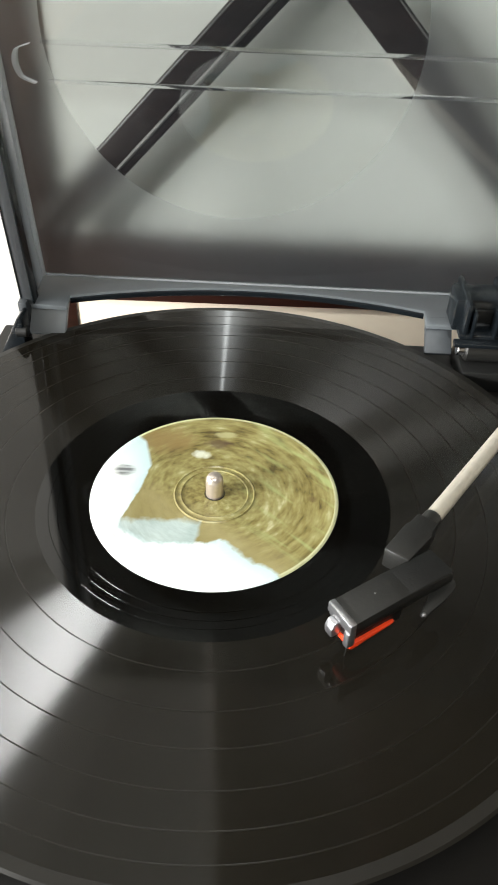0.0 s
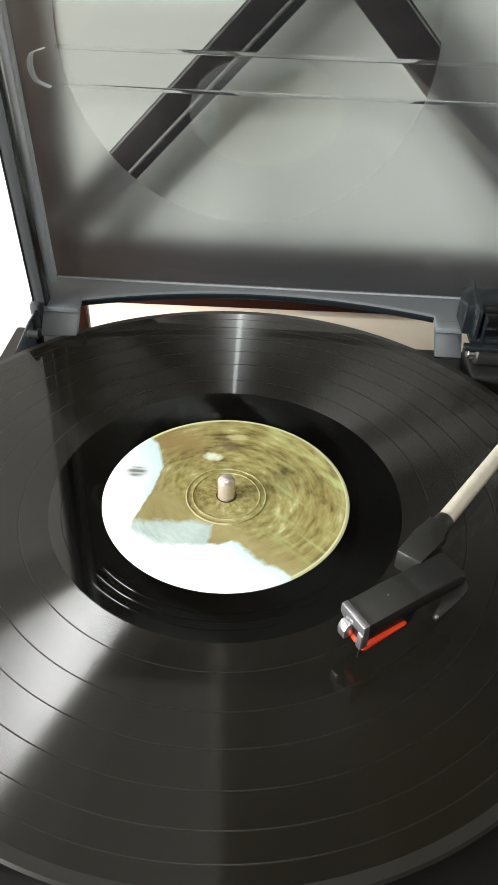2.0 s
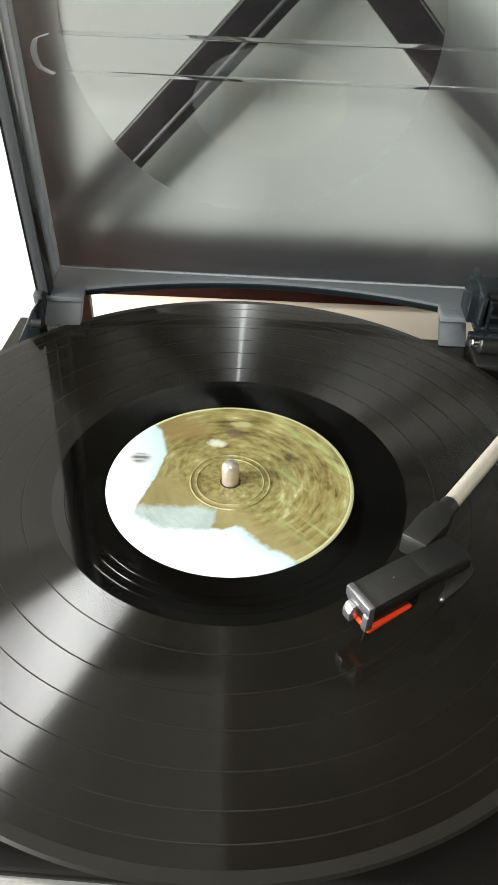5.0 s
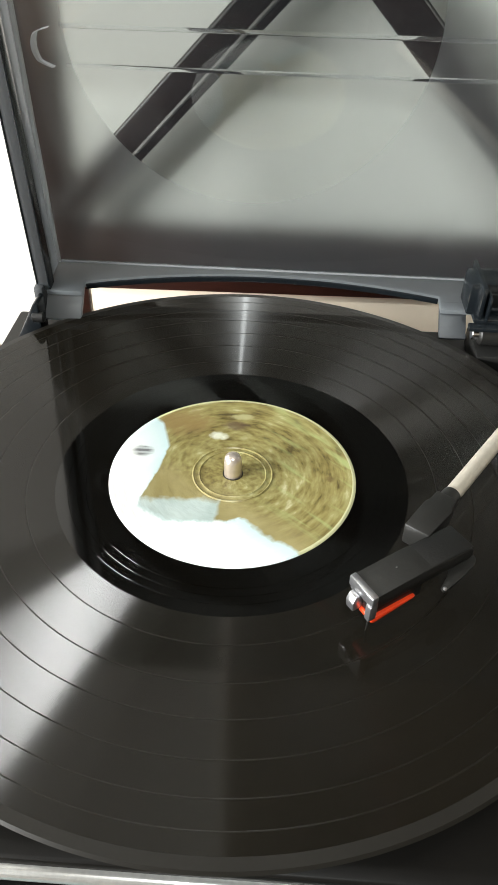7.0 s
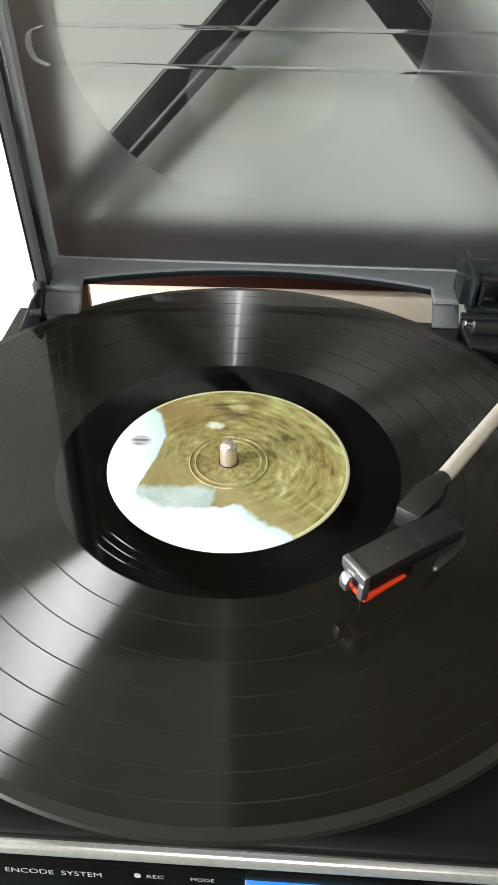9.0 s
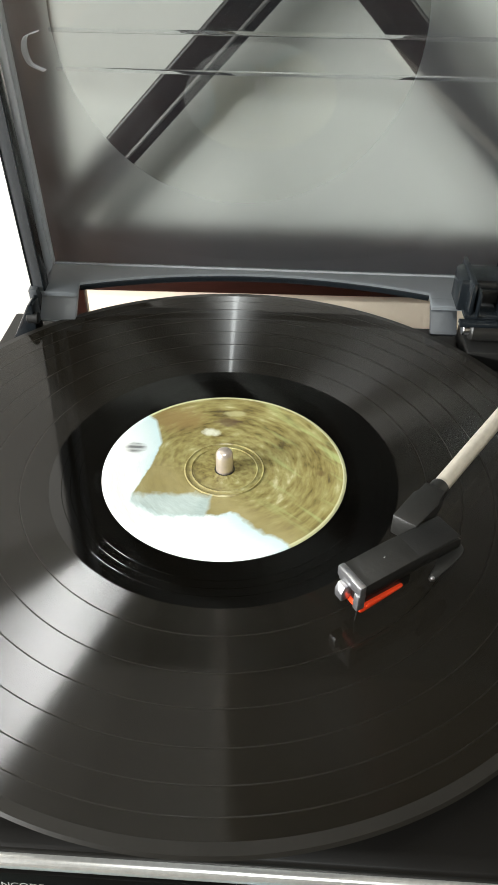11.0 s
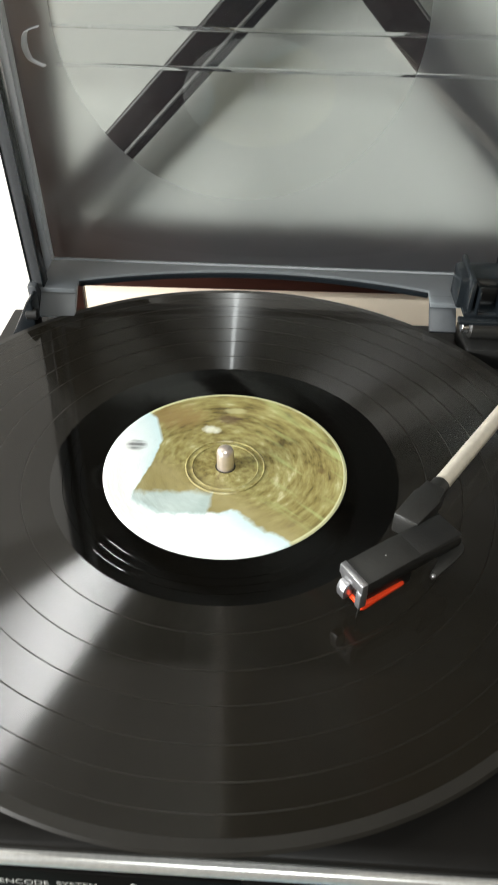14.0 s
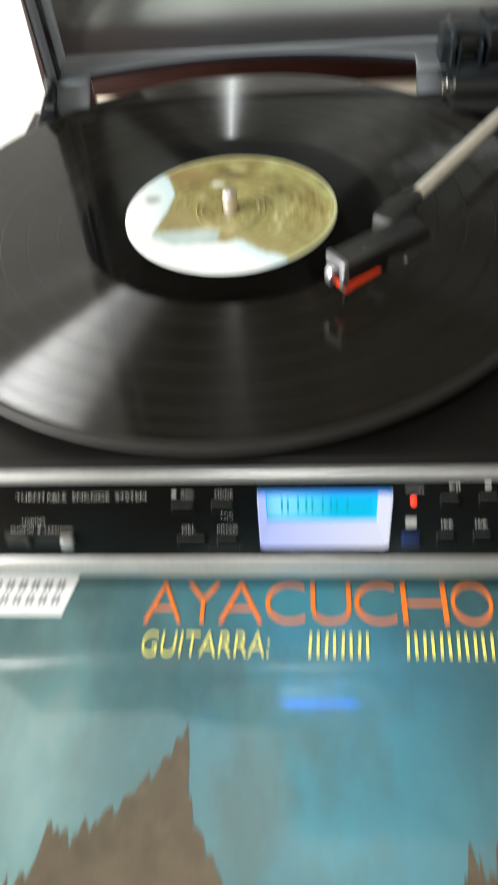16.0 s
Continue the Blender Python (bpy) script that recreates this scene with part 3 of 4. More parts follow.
P_OUT = Vector((0, -1, PB)).normalized()


def on_panel(x, z, out=0.0):
    return Vector((x, PA + PB * z, z)) + P_OUT * out


def panel_matrix(x, z, out=0.0):
    return frame_matrix(on_panel(x, z, out), Vector((1, 0, 0)), P_UP, P_OUT)


def front_panel():
    def slab(x0, x1, z0, z1, o0, o1, bevel):
        return box(0, x1 - x0, 0, (z1 - z0) / P_UP.z, o0, o1, bevel, m=panel_matrix(x0, z0))

    fp = tpart("front_panel", slab(PX0 + 0.002, 0.0158, -0.0572, -0.0186, -0.0045, 0.0009, 0.0003), GLOSS_BLACK, label="glossy black control panel")
    for a in ((0.0650, PX1 - 0.002, -0.0572, -0.0186), (0.0158, 0.0650, -0.0572, -0.0518), (0.0158, 0.0650, -0.0222, -0.0186)):
        tpart("front_panel", slab(*a, -0.0045, 0.0009, 0.0003), GLOSS_BLACK)

    # display: sunken screen behind four sloping bezel faces
    x0, x1, z0, z1 = 0.0160, 0.0648, -0.0516, -0.0224
    ix0, ix1, iz0, iz1 = 0.0190, 0.0598, -0.0392, -0.0236
    dis = thing("display", "", "")
    dis.parent = turntable
    bm = bmesh.new()

    def rounded(x0, x1, z0, z1, r, out):
        vs = []
        for cx, cz, a0 in ((x1 - r, z1 - r, 0), (x0 + r, z1 - r, 90), (x0 + r, z0 + r, 180), (x1 - r, z0 + r, 270)):
            for k in range(5):
                a = radians(a0 + 22.5 * k)
                vs.append(bm.verts.new(on_panel(cx + r * math.cos(a), cz + r * math.sin(a), out)))
        return vs

    outer, lip, inner = rounded(x0, x1, z0, z1, 0.002, 0.0013), rounded(x0 + 0.0006, x1 - 0.0006, z0 + 0.0006, z1 - 0.0006, 0.0016, 0.0016), rounded(ix0, ix1, iz0, iz1, 0.0004, -0.0012)
    low = rounded(x0, x1, z0, z1, 0.002, -0.0004)
    for a, b in ((low, outer), (outer, lip), (lip, inner)):
        for i in range(20):
            glows_blue = b is inner and i == 4          # the upper inner slope, glow added for the sleeve to mirror
            bm.faces.new((a[i], a[(i + 1) % 20], b[(i + 1) % 20], b[i])).material_index = int(glows_blue)
    tpart("bezel", bm, [BEZEL, SLOPE_GLOW], dis, "white bezel with the screen's light put in as its own glow")
    scr = tpart("screen", slab(ix0, ix1, iz0, iz1, -0.0022, -0.0012, 0), LCD, dis, "lit cyan-blue screen")
    tpart("display_area", slab(ix0 + 0.0004, ix1 - 0.0020, iz0 + 0.0022, iz1 - 0.0016, -0.0013, -0.0010, 0.0), LCD_PALE, scr)
    for k, h in enumerate((1, 0.9, 1, 1, 0.95, 1, 1, 0.9, 1)):
        x = 0.0245 + 0.0030 * k - (0.0008 if k % 3 == 1 else 0)
        tpart("segment", slab(x, x + 0.0007, -0.0345, -0.0345 + 0.0072 * h, -0.001, -0.00095, 0.0), LCD_INK, scr)

    def text(words, x0, x1, z, h, thin=0.0):
        bm = letters(words, x1 - x0, h, 0.0, thin - 0.004)
        bm.transform(panel_matrix(x0, z, 0.00105))
        tpart("lettering", bm, PRINT_WHITE, fp, "white printed lettering")

    text("TURNTABLE  ENCODE  SYSTEM", -0.0735, -0.0245, -0.0252, 0.0022)
    text("REC", -0.0116, -0.0068, -0.0240, 0.0017)
    text("MODE", 0.0008, 0.0074, -0.0240, 0.0016)
    text("Time", 0.0017, 0.0065, -0.0350, 0.0015, -0.01)
    text("PROG", 0.0001, 0.0078, -0.0424, 0.0018)
    text("DEL", -0.0134, -0.0082, -0.0424, 0.0018)
    text("USB/SD", -0.0745, -0.0655, -0.0380, 0.0018)
    text("PHONO", -0.0800, -0.0710, -0.0422, 0.0015)
    text("TAPE/AUX", -0.0672, -0.0558, -0.0423, 0.0015)
    text("POWER", 0.0690, 0.0756, -0.0224, 0.0013)

    def dot(x, z, r, mat, name="mark"):
        tpart(name, lathe([(0, 0.0011), (r, 0.0011), (r, 0.0004), (0, 0.0004)], 20, panel_matrix(x, z)), mat, fp)

    dot(-0.0142, -0.0231, 0.0010, PRINT_WHITE)
    dot(-0.0690, -0.0415, 0.0006, PRINT_WHITE)
    tpart("power_led", lathe([(0, 0.0022), (0.0008, 0.0019), (0.0013, 0.0011), (0.0013, 0.0)], 20, panel_matrix(0.0722, -0.0272)), LED, fp, "glowing red indicator light")

    def arrow(x, z, w, h):
        return prism([(0, 0), (0, h), (w, h / 2)], 0.0009, 0.0011, m=panel_matrix(x, z))

    tpart("mark", merge(arrow(0.0840, -0.0210, 0.0020, 0.0018), slab(0.0863, 0.0868, -0.0210, -0.0192, 0.0009, 0.0011, 0)), PRINT_WHITE, fp)
    tpart("mark", slab(0.0872, 0.0877, -0.0210, -0.0192, 0.0009, 0.0011, 0), PRINT_WHITE, fp)
    tpart("mark", slab(0.0962, 0.0984, -0.0208, -0.0186, 0.0009, 0.0011, 0), PRINT_WHITE, fp)
    tpart("mark", slab(0.0702, 0.0742, -0.0398, -0.0366, 0.0009, 0.0011, 0), PRINT_WHITE, fp)
    for x in (0.0832, 0.0955):
        bm = slab(x, x + 0.0004, -0.0400, -0.0382, 0.0009, 0.0011, 0)
        for k in range(2):
            merge(bm, arrow(x + 0.0010 + 0.0018 * k, -0.0400, 0.0017, 0.0018))
        tpart("mark", bm, PRINT_WHITE, fp)

    def button(x0, x1, z0, z1):
        b = tpart("button", slab(x0, x1, z0, z1, 0.0002, 0.0016, 0.0005), GLOSS_BLACK, fp, "small black push button")
        tpart("button_edge", merge(slab(x0 + 0.0004, x1 - 0.0012, z1 - 0.0004, z1 + 0.0001, 0.0013, 0.00165, 0), slab(x0 - 0.0001, x0 + 0.0003, z1 - 0.0018, z1 - 0.0004, 0.0012, 0.0016, 0)), KEY_EDGE, b, "pale strips along the top and left edge")

    for x0, x1, z0, z1 in ((-0.0158, -0.0066, -0.0318, -0.0277), (-0.0010, 0.0078, -0.0318, -0.0272), (-0.0158, -0.0040, -0.0508, -0.0456),
                           (-0.0004, 0.0082, -0.0504, -0.0452), (0.0816, 0.0888, -0.0300, -0.0250), (0.0950, 0.1022, -0.0296, -0.0246), (0.0822, 0.0894, -0.0495, -0.0440), (0.0955, 0.1027, -0.0490, -0.0435)):
        button(x0, x1, z0, z1)
    tpart("button", slab(0.0692, 0.0762, -0.0506, -0.0436, 0.0002, 0.0018, 0.0008), BLUE_KEY, fp, "dark blue push button")
    # source slider
    tpart("slot", slab(-0.0835, -0.0555, -0.0502, -0.0432, 0.0003, 0.0012, 0.0004), BLACK, fp)
    tpart("slider_knob", slab(-0.0612, -0.0556, -0.0496, -0.0438, 0.0008, 0.0042, 0.0012), SILVER, fp, "silver slider knob")
    tpart("slider_knob", slab(-0.0755, -0.0728, -0.0494, -0.0440, 0.0008, 0.0030, 0.0008), BLACK_SATIN, fp)


front_panel()


def tonearm():
    arm = thing("tonearm", "", "")
    arm.parent = turntable
    d = Vector((0.568, 0.823, 0)).normalized()
    s = Vector((d.y, -d.x, 0))
    end = Vector((0.0812, -0.0250, 0.0185))
    pivot = end + d * 0.150
    tpart("arm_tube", rod(end - d * 0.004, pivot, 0.0031, 24), ARM_METAL, arm, "cream metal arm tube")
    tpart("collar", rod(end - d * 0.0055, end + d * 0.001, 0.0037, 24, 0.0035, cap=0.2), BLACK_SATIN, arm)
    m = frame_matrix(end - d * 0.0045, -d, s, Vector((0, 0, 1)))
    outline = [(0, -0.0040), (0, 0.0040), (0.006, 0.0046), (0.0070, 0.0054), (0.0225, 0.0044), (0.0225, -0.0050), (0.0070, -0.0050), (0.006, -0.0042)]
    tpart("arm_end", prism(outline, -0.0050, 0.0040, 0.0009, m=m), BLACK_SATIN, arm, "black plastic arm end")
    # headshell: a flat bar at an angle to the tube
    u, v = Vector((0.82, 0.572, 0)).normalized(), Vector((-0.572, 0.82, 0)).normalized()
    o = Vector((0.0478, -0.0715, 0.0212))
    hm = frame_matrix(o, u, v, Vector((0, 0, 1)))
    side = [(0.0, -0.0062), (0.0, -0.0003), (0.0188, 0.0006), (0.040, -0.0002), (0.0415, -0.0016), (0.0415, -0.0052), (0.020, -0.0058)]
    side_m = hm @ Matrix(((1, 0, 0, 0), (0, 0, 1, 0), (0, 1, 0, 0), (0, 0, 0, 1)))
    hs = tpart("headshell", prism(side, -0.0052, 0.0066, 0.0007, m=side_m), BLACK_SATIN, arm, "black plastic headshell")
    tpart("rear_plate", box(0.0192, 0.0408, -0.0049, 0.0063, 0.0002, 0.00045, 0.0002, m=hm), BLACK, hs)
    cart = tpart("cartridge", box(0.0015, 0.021, -0.0042, 0.0046, -0.0125, -0.0058, 0.0006, m=hm), BLACK, hs, "black cartridge body")
    # silver bracket that grips the front of the shell
    bm = box(-0.0022, 0.0004, -0.0056, 0.0064, -0.0042, 0.0004, 0.0006, m=hm)
    box(-0.0026, 0.0006, -0.0056, -0.0030, -0.0108, -0.0036, 0.0006, bm=bm, m=hm)
    box(-0.0014, 0.0004, 0.0036, 0.0062, -0.0064, -0.0036, 0.0005, bm=bm, m=hm)
    tpart("bracket", bm, BRACKET, hs, "silver front bracket")
    block = [(-0.0042, -0.0110), (-0.0046, -0.0072), (-0.0034, -0.0044), (0.0004, -0.0044), (0.0004, -0.0110)]
    tpart("magnet", prism(block, 0.0004, 0.0042, 0.0006, m=side_m), BRACKET, hs, "bright metal block")
    tpart("slot", box(-0.0006, 0.0010, -0.0031, 0.0005, -0.0100, -0.0041, 0.0003, m=hm), BLACK, hs)
    sty = [(-0.0002, -0.0130), (-0.0014, -0.0117), (-0.0010, -0.0100), (0.0160, -0.0095), (0.0176, -0.0100), (0.015, -0.0108)]
    tpart("stylus", prism(sty, -0.0056, 0.0012, 0.0006, m=side_m), RED, hs, "orange-red stylus holder")
    tpart("needle", rod(hm @ Vector((0.0014, -0.002, -0.0140)), hm @ Vector((0.0006, -0.002, -0.0211)), 0.0004, 8, 0.00015), BLACK_SATIN, hs)
    # finger lift: a tapering plate that sticks out under the back corner
    blade = [(0.0435, -0.0030), (0.0426, -0.0060), (0.0402, -0.0078), (0.0338, -0.0096), (0.0246, -0.0113), (0.0232, -0.0108), (0.0234, -0.0094), (0.0290, -0.0066), (0.0350, -0.0020)]
    tpart("finger_lift", prism(blade, -0.0066, -0.0054, 0.0004, m=hm), BLACK_SATIN, hs, "tapering black finger lift")
    tpart("lift_tip", lathe([(0, 0.0009), (0.0006, 0.0006), (0.0008, 0), (0, 0)], 12, hm @ Matrix.Translation((0.0243, -0.0104, -0.0056))), BRACKET, hs, "small bright tip")
    for q in ((0.0128, 0.0012, 0.0002),):
        tpart("screw", lathe([(0, 0.0003), (0.0003, 0.0002), (0.0004, 0.0), (0, 0)], 12, hm @ Matrix.Translation(q)), CHROME, hs)
    tpart("pivot", lathe([(0, DECK_Z), (0.019, DECK_Z), (0.019, 0.004), (0.017, 0.006), (0.012, 0.0075), (0.012, 0.026), (0.0105, 0.028), (0, 0.028)], 40, Matrix.Translation((pivot.x, pivot.y, 0))), BLACK_SATIN, arm)


tonearm()

# lid: local x along the hinge, n out of its inner face towards the front, u up along the face
L_U = Vector((0, -0.1, 1)).normalized()
L_N = Vector((0, -1, -0.1)).normalized()
LID = frame_matrix(Vector((0, 0.1515, 0)), Vector((1, 0, 0)), L_N, L_U)
LX0, LX1, LU0, LU1 = -0.108, 0.192, 0.0148, 0.290
# the moulded panel leans further in than the skirts and narrows towards its top
P_TILT = radians(13)
PANEL = frame_matrix(Vector((0, 0.1515, 0.0148)), Vector((1, 0, 0)), Vector((0, -math.cos(P_TILT), -math.sin(P_TILT))), Vector((0, -math.sin(P_TILT), math.cos(P_TILT))))
P_U0, P_U1 = -0.0010, 0.2732
P_LEFT, P_RIGHT = (-0.1086, -0.0960), (0.1928, 0.1756)      # each edge at the foot and at the top
CX, CU, CRX, CRU = -0.0035, 0.1262, 0.0800, 0.0859          # clear window, slightly oval


def lid_parts():
    lid = thing("lid", "", "")
    lid.parent = turntable
    th = 0.0025
    # frosted panel round a clear disc
    corners = [(x, u) for side in (P_LEFT, P_RIGHT) for x, u in zip(side, (P_U0, P_U1))]
    angles = sorted([2 * math.pi * i / 96 for i in range(96)] + [math.atan2(u - CU, x - CX) % (2 * math.pi) for x, u in corners])

    def reach(c, s):
        """How far the panel goes from the window's middle in one direction."""
        far = [((P_U1 if s > 0 else P_U0) - CU) / s] if abs(s) > 1e-9 else []
        for x0, x1 in (P_LEFT, P_RIGHT):
            slope = (x1 - x0) / (P_U1 - P_U0)
            d = (x0 + (CU - P_U0) * slope - CX) / (c - s * slope)
            if d > 0:
                far.append(d)
        return min(far)

    bm = bmesh.new()
    loops = {}
    for key, n in (("f", 0.0), ("b", -th)):
        rows = []
        for a in angles:
            c, s = math.cos(a), math.sin(a)
            r, d = 1 / math.hypot(c / CRX, s / CRU), reach(c, s)
            rows.append((bm.verts.new(PANEL @ Vector((CX + r * c, n, CU + r * s))), bm.verts.new(PANEL @ Vector((CX + d * c, n, CU + d * s)))))
        loops[key] = rows
    k = len(angles)
    f, b = loops["f"], loops["b"]
    for i in range(k):
        j = (i + 1) % k
        bm.faces.new((f[i][0], f[i][1], f[j][1], f[j][0])).material_index = 1      # glossy inside, frosted outside
        bm.faces.new((b[i][0], b[j][0], b[j][1], b[i][1]))
        bm.faces.new((f[i][1], b[i][1], b[j][1], f[j][1]))
    bm.faces.new([q[0] for q in f]).material_index = 1
    bm.faces.new([q[0] for q in b]).material_index = 1
    tpart("panel", bm, [LID_FROSTED, LID_CLEAR], lid, "frosted smoked panel with a clear round window").visible_shadow = False
    for u, sgn in ((0.1088, -1), (0.1240, 1)):
        prof = [(0.00005, -0.0002), (0.00022, 0.0), (0.00030, 0.0002), (0.00030, 0.0004), (0.00024, 0.0008), (0.00015, 0.0013), (0.00008, 0.0017), (0.00005, 0.0018)]
        bm = bmesh.new()
        ends = [[bm.verts.new(PANEL @ Vector((x, n, u + sgn * du))) for n, du in prof] for x in (-0.0840, 0.1810)]
        k = len(prof)
        for i in range(k):
            j = (i + 1) % k
            bm.faces.new((ends[0][i], ends[0][j], ends[1][j], ends[1][i]))
        bm.faces.new(ends[0]), bm.faces.new(ends[1][::-1])
        tpart("ridge", bm, LID_RIDGE, lid, "thin moulded ridge").visible_shadow = False
    # hooked finger notch moulded at the left edge of the ridges
    bm = bmesh.new()
    prev = None
    for i in range(19):
        f = i / 18
        a = radians(112 + 128 * f)
        c = Vector((-0.0902 + 0.0062 * math.cos(a), 0.0006, 0.1157 + 0.0088 * math.sin(a)))
        if f > 0.85:
            c.x += (f - 0.85) * 0.026
            c.z -= (f - 0.85) * 0.004
        if f < 0.15:
            c.x += (0.15 - f) * 0.024
            c.z += (0.15 - f) * 0.002
        w = 0.0010 + 0.0005 * math.sin(f * math.pi)
        ring = [bm.verts.new(PANEL @ (c + Vector((w * math.cos(b), 0.0011 * math.sin(b), 0.0004 * math.cos(b))))) for b in (0, 1.05, 2.1, 3.14, 4.2, 5.24)]
        if prev:
            for q in range(6):
                bm.faces.new((prev[q], prev[(q + 1) % 6], ring[(q + 1) % 6], ring[q]))
        prev = ring
    # the notch's bright outline is painted by its pale colour
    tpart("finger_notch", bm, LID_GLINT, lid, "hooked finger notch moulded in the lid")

    def slab(name, x0, x1, n0, n1, u0, u1, bevel=0.0008, material=LID_EDGE):
        return tpart(name, box(x0, x1, n0, n1, u0, u1, bevel, m=LID), material, lid)

    for x, sgn in ((LX0, -1), (LX1, 1)):
        a, b = sorted((x, x + sgn * 0.003))
        slab("skirt", a, b, -0.0025, 0.0240, LU0 - 0.002, LU1, 0.0008, LID_SKIRT)
        for name, p, q, n0, n1, mat in (("rim", -0.0014, 0.0048, 0.0242, 0.0276, LID_EDGE), ("groove", -0.0022, -0.0012, 0.0200, 0.0278, LID_HINGE), ("edge_strip", 0.0040, 0.0050, 0.0120, 0.0280, LID_HINGE)):
            a, b = sorted((x + sgn * p, x + sgn * q))
            slab(name, a, b, n0, n1, LU0 - 0.001, LU1 - 0.001, 0.0004, mat)
    slab("skirt", LX0 - 0.003, LX1 + 0.003, -0.0025, 0.028, LU1, LU1 + 0.003)
    # rear skirt with a shallow arc cut out of it
    xa, xb = -0.0892, 0.0985
    arc = [(xa + (xb - xa) * i / 40, 0) for i in range(41)]
    arc = [(x, 0.0047 + 1.5 * (x - 0.008) ** 2) for x, _ in arc]
    outline = [(LX0, -0.0025), (LX0, 0.0285), (xa, 0.0285)] + arc + [(xb, 0.0285), (LX1, 0.0285), (LX1, -0.0025)]
    tpart("rear_skirt", prism(outline, LU0 - 0.0026, LU0, 0.0004, m=LID), LID_EDGE, lid, "rear skirt with an arc cut out")
    lip = arc + [(x, n + 0.0013) for x, n in reversed(arc)]
    tpart("arc_lip", prism(lip, LU0 - 0.0040, LU0 - 0.0012, 0.0002, m=LID), LID_HINGE, lid, "dark lip along the arc")
    # fillet between skirt and panel
    tpart("fillet", rod(LID @ Vector((LX0, 0.0002, LU0)), LID @ Vector((LX1, 0.0002, LU0)), 0.0007, 10), LID_FILLET, lid)
    # left fillet: its specular line is put into the pale colour
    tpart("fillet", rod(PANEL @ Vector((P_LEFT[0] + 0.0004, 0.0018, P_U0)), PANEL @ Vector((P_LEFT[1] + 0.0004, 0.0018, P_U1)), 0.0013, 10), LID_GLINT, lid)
    # hinge leaves
    slope = frame_matrix(Vector((0, 0.1285, 0.0128)), Vector((1, 0, 0)), Vector((0, -0.74, -0.67)).normalized(), Vector((0, -0.67, 0.74)).normalized())
    for x0, x1, stuff in ((-0.1085, -0.0895, LID_EDGE), (0.0988, 0.1125, LID_LEAF)):
        tpart("hinge_leaf", box(x0, x1, 0, 0.0195, -0.0035, 0.0, 0.0005, m=slope), stuff, lid)
    slab("hinge_ear", -0.1140, -0.1088, 0.0180, 0.0320, 0.000, LU0 + 0.003, 0.0015, LID_LEAF)


lid_parts()


def hinges():
    # bracket on the plinth at the left corner
    h = thing("hinge", "", "")
    h.parent = turntable
    fin = [(-0.1085, 0.0115), (-0.1100, 0.0125), (-0.1112, 0.0118), (-0.1230, DECK_Z), (-0.1085, DECK_Z)]
    upright = Matrix(((1, 0, 0, 0), (0, 0, -1, 0), (0, 1, 0, 0), (0, 0, 0, 1)))
    tpart("bracket", prism(fin, -0.118, -0.1065, 0.0006, m=upright), LID_HINGE, h)
    tpart("pin", rod((-0.1125, 0.108, 0.004), (-0.1065, 0.108, 0.004), 0.0030, 18), BLACK, h)
    # tall hinge block with fins
    g = thing("hinge", "", "")
    g.parent = turntable
    tpart("base", box(0.1150, 0.1640, 0.0960, 0.1260, DECK_Z, 0.0008, 0.0012), BLACK, g)
    tpart("barrel", rod((0.1165, 0.1085, 0.0068), (0.1620, 0.1085, 0.0068), 0.0058, 26), BLACK_SATIN, g)
    tpart("pin", rod((0.1128, 0.1085, 0.0068), (0.1172, 0.1085, 0.0068), 0.0034, 20), CHROME, g, "bright steel hinge pin")
    bm = box(0.1095, 0.1640, 0.1150, 0.1330, 0.0130, 0.0310, 0.0016)
    box(0.1120, 0.1620, 0.1060, 0.1160, 0.0135, 0.0165, 0.0010, bm=bm)
    tpart("block", bm, LID_HINGE, g, "dark translucent hinge block")
    for x in (0.1135, 0.1315, 0.1480):
        tpart("fin", box(x, x + 0.0024, 0.1060, 0.1380, 0.0150, 0.0330, 0.0009), LID_HINGE, g)
    tpart("screw", lathe([(0, 0.0016), (0.0014, 0.0012), (0.0020, 0.0), (0, 0)], 16, Matrix.Translation((0.1172, 0.1150, 0.0240)) @ Matrix.Rotation(radians(90), 4, "X")), CHROME, g, "small bright screw head")
    for x in (0.1172, 0.1282):
        tpart("groove_rib", box(x, x + 0.0013, 0.1040, 0.1150, 0.0150, 0.0290, 0.0004), LID_HINGE, g)
    tpart("ledge", box(0.1095, 0.1640, 0.1010, 0.1062, 0.0118, 0.0142, 0.0006), LID_HINGE, g)
    tpart("recess", box(0.1340, 0.1478, 0.1128, 0.1160, 0.0175, 0.0285, 0.0004), BLACK, g, "dark square recess")
    tpart("socket", box(0.1195, 0.1285, 0.1135, 0.1160, 0.0190, 0.0260, 0.0005), BLACK, g)


hinges()

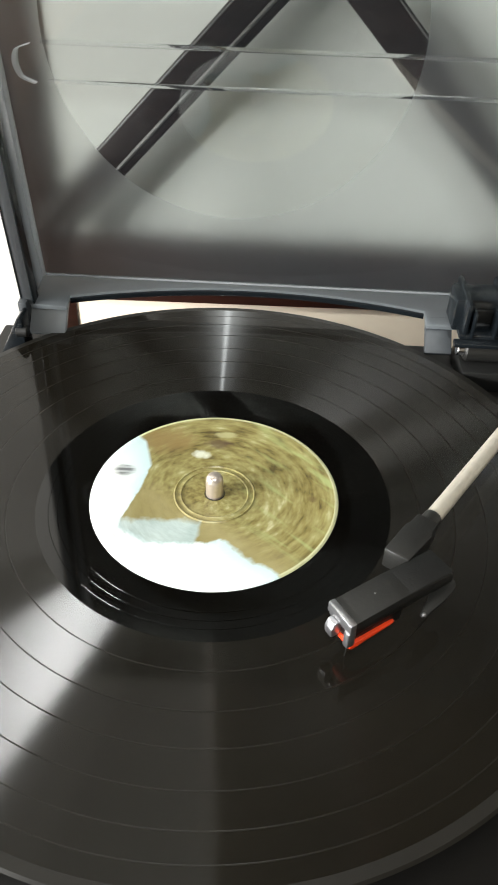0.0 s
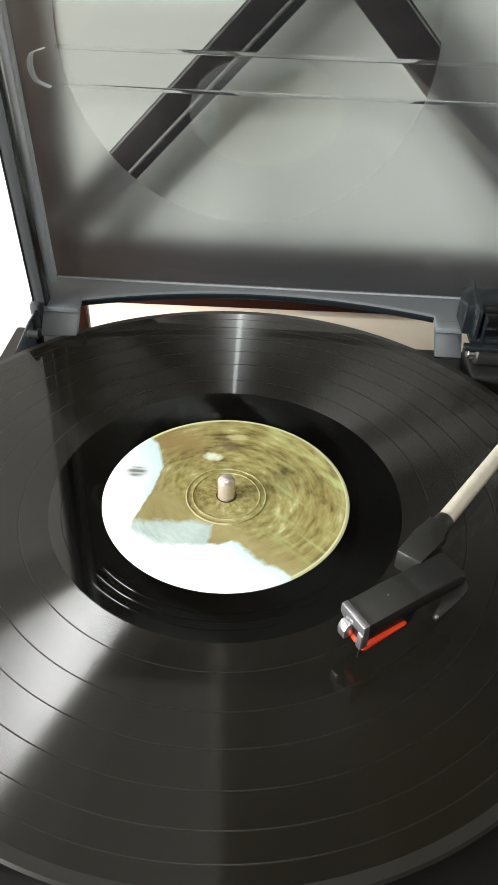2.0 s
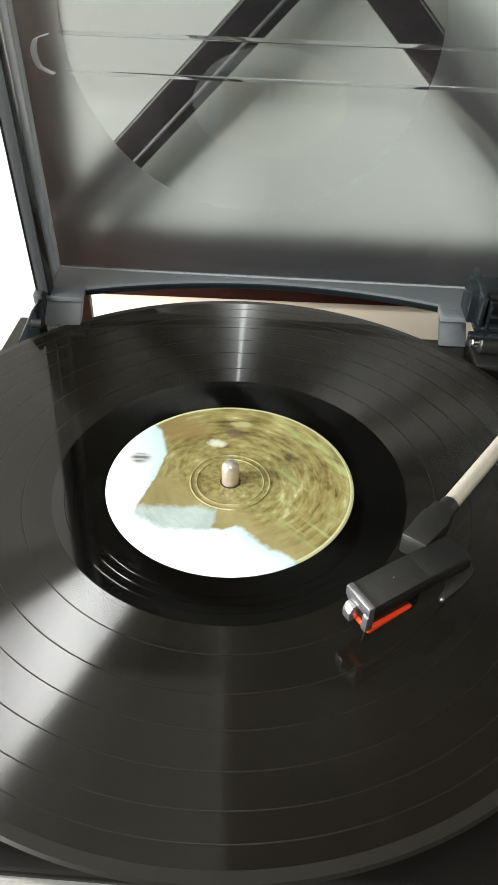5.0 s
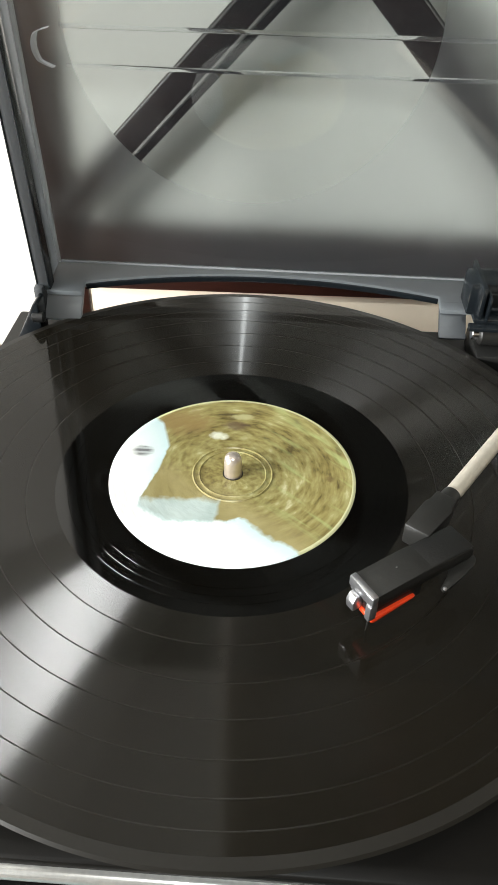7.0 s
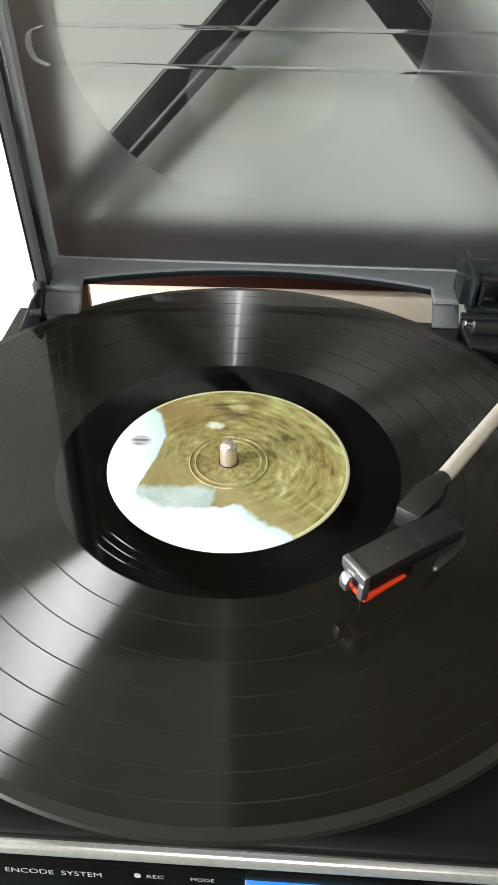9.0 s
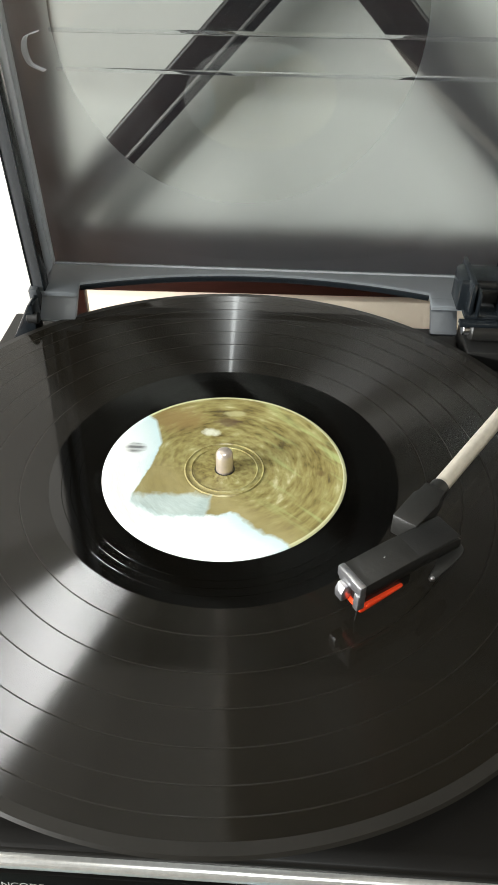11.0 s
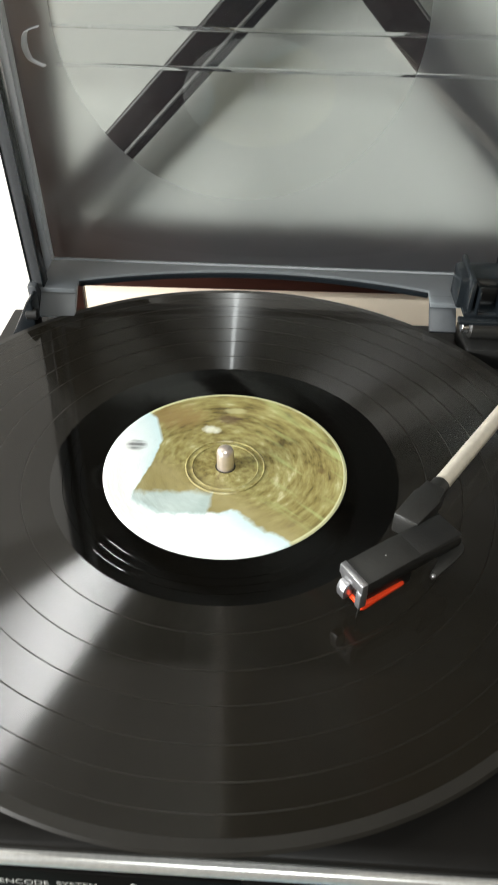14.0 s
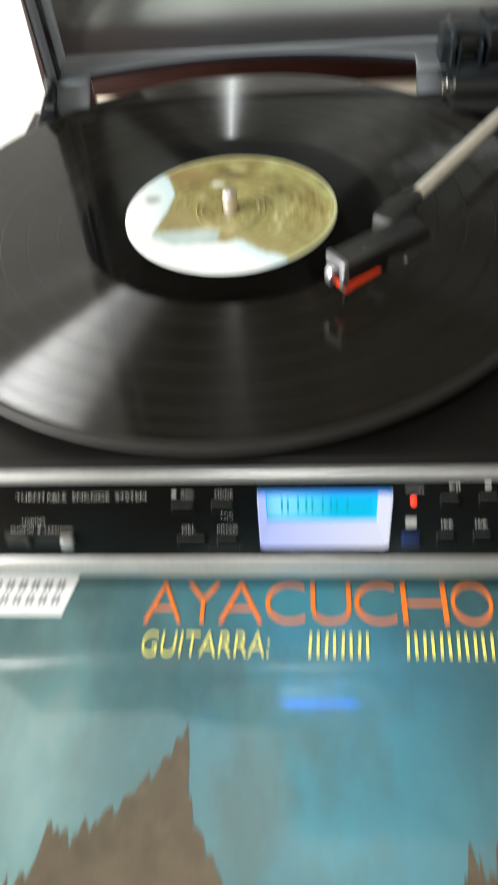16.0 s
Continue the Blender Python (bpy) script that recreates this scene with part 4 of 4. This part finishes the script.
# ---- record ----
def record():
    rec = thing("vinyl_record", "black vinyl record with olive and white picture label on platter", "record", at=(0, 0, -0.0022))
    up = Matrix.Translation((0, 0, 0.0022))
    gaps = (0.0821, 0.0960, 0.1081, 0.1205, 0.1314, 0.1400)

    edge = [(0.1462, 0.0), (0.1468, -0.00005), (0.1496, -0.00025), (0.1505, -0.0011), (0.1500, -0.0018), (0.1470, -0.00205), (0.0037, -0.00205), (0.0037, 0.0)]
    part("rim", lathe(edge, 256, up), VINYL_RIM, rec, "smooth raised rim of the record")
    stops = [0.0709, *gaps, 0.1462]
    for i in range(len(stops) - 1):
        r0, r1 = stops[i] + (0.00022 if i else 0), stops[i + 1] - (0.00022 if i < len(gaps) else 0)
        part("groove_band", lathe([(r0, 0.0), (r1, 0.0)], 256, up), VINYL_GROOVE, rec, "finely grooved black vinyl")
    for g in gaps:
        part("track_gap", lathe([(g - 0.00022, 0.0), (g - 0.0001, -0.00004), (g + 0.0001, -0.00004), (g + 0.00022, 0.0)], 256, up), VINYL_GAP, rec, "smooth gap between tracks")
    dead = [(0.0497, 0.0)]
    for r in (0.0590, 0.0625, 0.0660):
        dead += [(r - 0.0003, 0.0), (r - 0.00016, 0.0), (r, -0.00019), (r + 0.000006, 0.0), (r + 0.0003, 0.0)]
    dead = sorted(dead + [(0.0709, 0.0)])
    part("run_out", lathe(dead, 192, up), VINYL_SMOOTH, rec, "smooth black run-out ring")
    lab = [(0.0036, -0.0004), (0.0036, 0.00015), (0.0042, 0.00022), (0.0132, 0.0002), (0.0136, 0.00055), (0.0141, 0.0002), (0.0156, 0.0002), (0.0161, 0.0006), (0.0166, 0.0002),
           (0.0480, 0.0002), (0.0486, 0.00035), (0.0497, 0.00025), (0.0500, 0.0)]
    part("spindle_hole", lathe([(0.0037, 0.0001), (0.0037, 0.00032), (0.0042, 0.00032), (0.0042, 0.0001)], 48, up), BLACK, rec, "dark edge of the spindle hole")
    part("label", lathe(lab, 192, up), LABEL, rec, "picture label with a mountain under white sky")


record()

# ---- record sleeve ----
SLEEVE_TOP = TABLE + 0.003


def sleeve():
    sl = thing("record_sleeve", "teal printed record sleeve with orange title, lying under the turntable's front", "record sleeve", at=(0, 0, TABLE))

    def flat(name, bm, material, lift=0.0, label=""):
        bm.transform(Matrix.Translation((0, 0, SLEEVE_TOP + lift - TABLE)))
        return part(name, bm, material, sl, label)

    part("cardboard", box(-0.122, 0.193, -0.447, -0.132, 0, 0.003, 0.0008), SLEEVE, sl, "teal cloudy printed cardboard")
    spans = (("A", -0.0362, -0.0198), ("Y", -0.0185, -0.0036), ("A", -0.0042, 0.0150), ("C", 0.0158, 0.0328), ("U", 0.0352, 0.0524), ("C", 0.0536, 0.0712), ("H", 0.0735, 0.0925), ("O", 0.0940, 0.1114))
    for ch, x0, x1 in spans:
        bm = letters(ch, x1 - x0, 0.0190, 0.0, -0.017)
        bm.transform(Matrix.Translation((x0, -0.1642, 0)))
        flat("title_letter", bm, PRINT_ORANGE, 0.0002, "orange printed letter")
    bm = letters("GUITARRA:", 0.0535, 0.0105, 0.0, -0.004, 0.1)
    bm.transform(Matrix.Translation((-0.0352, -0.1792, 0)))
    flat("lettering", bm, PRINT_YELLOW, 0.0002, "yellow printed lettering")
    for x0, n in ((0.0338, 4), (0.0735, 6)):
        for k in range(n):
            x = x0 + 0.0067 * k
            flat("bar", prism([(x, -0.1792), (x + 0.0012, -0.1792), (x + 0.0020, -0.1688), (x + 0.0008, -0.1688)], 0, 0.0001), PRINT_YELLOW, 0.0001)
            flat("bar", prism([(x + 0.0034, -0.1792), (x + 0.0046, -0.1792), (x + 0.0050, -0.1688), (x + 0.0038, -0.1688)], 0, 0.0001), PRINT_YELLOW, 0.0001)
    # white sticker with dark print
    flat("sticker", prism([(-0.112, -0.1612), (-0.0722, -0.1612), (-0.0668, -0.1380), (-0.108, -0.1380)], 0, 0.0002), STICKER, 0.0, "white paper sticker")
    for row, y in ((0, -0.1490), (1, -0.1560)):
        for k in range(6):
            x = -0.0775 - 0.0058 * k - 0.0010 * row
            flat("bar", prism([(x, y), (x + 0.0012, y - 0.0001), (x + 0.0024, y + 0.0044), (x + 0.0012, y + 0.0045)], 0, 0.0001), PRINT_DARK, 0.0002)
            flat("bar", prism([(x + 0.0022, y), (x + 0.0033, y), (x + 0.0042, y + 0.0044), (x + 0.0031, y + 0.0044)], 0, 0.0001), PRINT_DARK, 0.0002)

    # jagged brown rocks at the lower edge
    def rocks(x0, x1, peak_x, peak_y, foot_y, steep, seed, x2):
        rnd = random.Random(seed)
        pts = []
        n = 120
        for i in range(n + 1):
            x = x0 + (x1 - x0) * i / n
            d = x - peak_x
            if d < 0:
                fall = 1.6 * min(-d, 0.012) + 1.0 * min(max(0.0, -d - 0.012), 0.008) + steep[0] * max(0.0, -d - 0.02) - 0.012 * max(0.0, 1 - abs(x - x2) / 0.006)
            else:
                fall = 0.027 * min(1.0, d / 0.002) + steep[1] * max(0.0, d - 0.002)
            jag = 0.0 if abs(d) < 0.0015 else rnd.choice((-0.004, -0.0015, 0.0005, 0.003)) + rnd.uniform(-0.0008, 0.0008)
            pts.append((x, max(foot_y + 0.004, peak_y - fall + jag)))
        return [(x0, foot_y)] + pts + [(x1, foot_y)]

    flat("rock_silhouette", prism(rocks(-0.118, 0.040, -0.0121, -0.2062, -0.43, (0.78, 2.1), 3, -0.0585), 0, 0.0001), PRINT_BROWN, 0.0, "brown printed rock silhouette")
    flat("rock_silhouette", prism(rocks(0.078, 0.18, 0.104, -0.2380, -0.43, (0.7, 0.5), 8, 0.088), 0, 0.0001), PRINT_BROWN, 0.0, "brown printed rock silhouette")


sleeve()
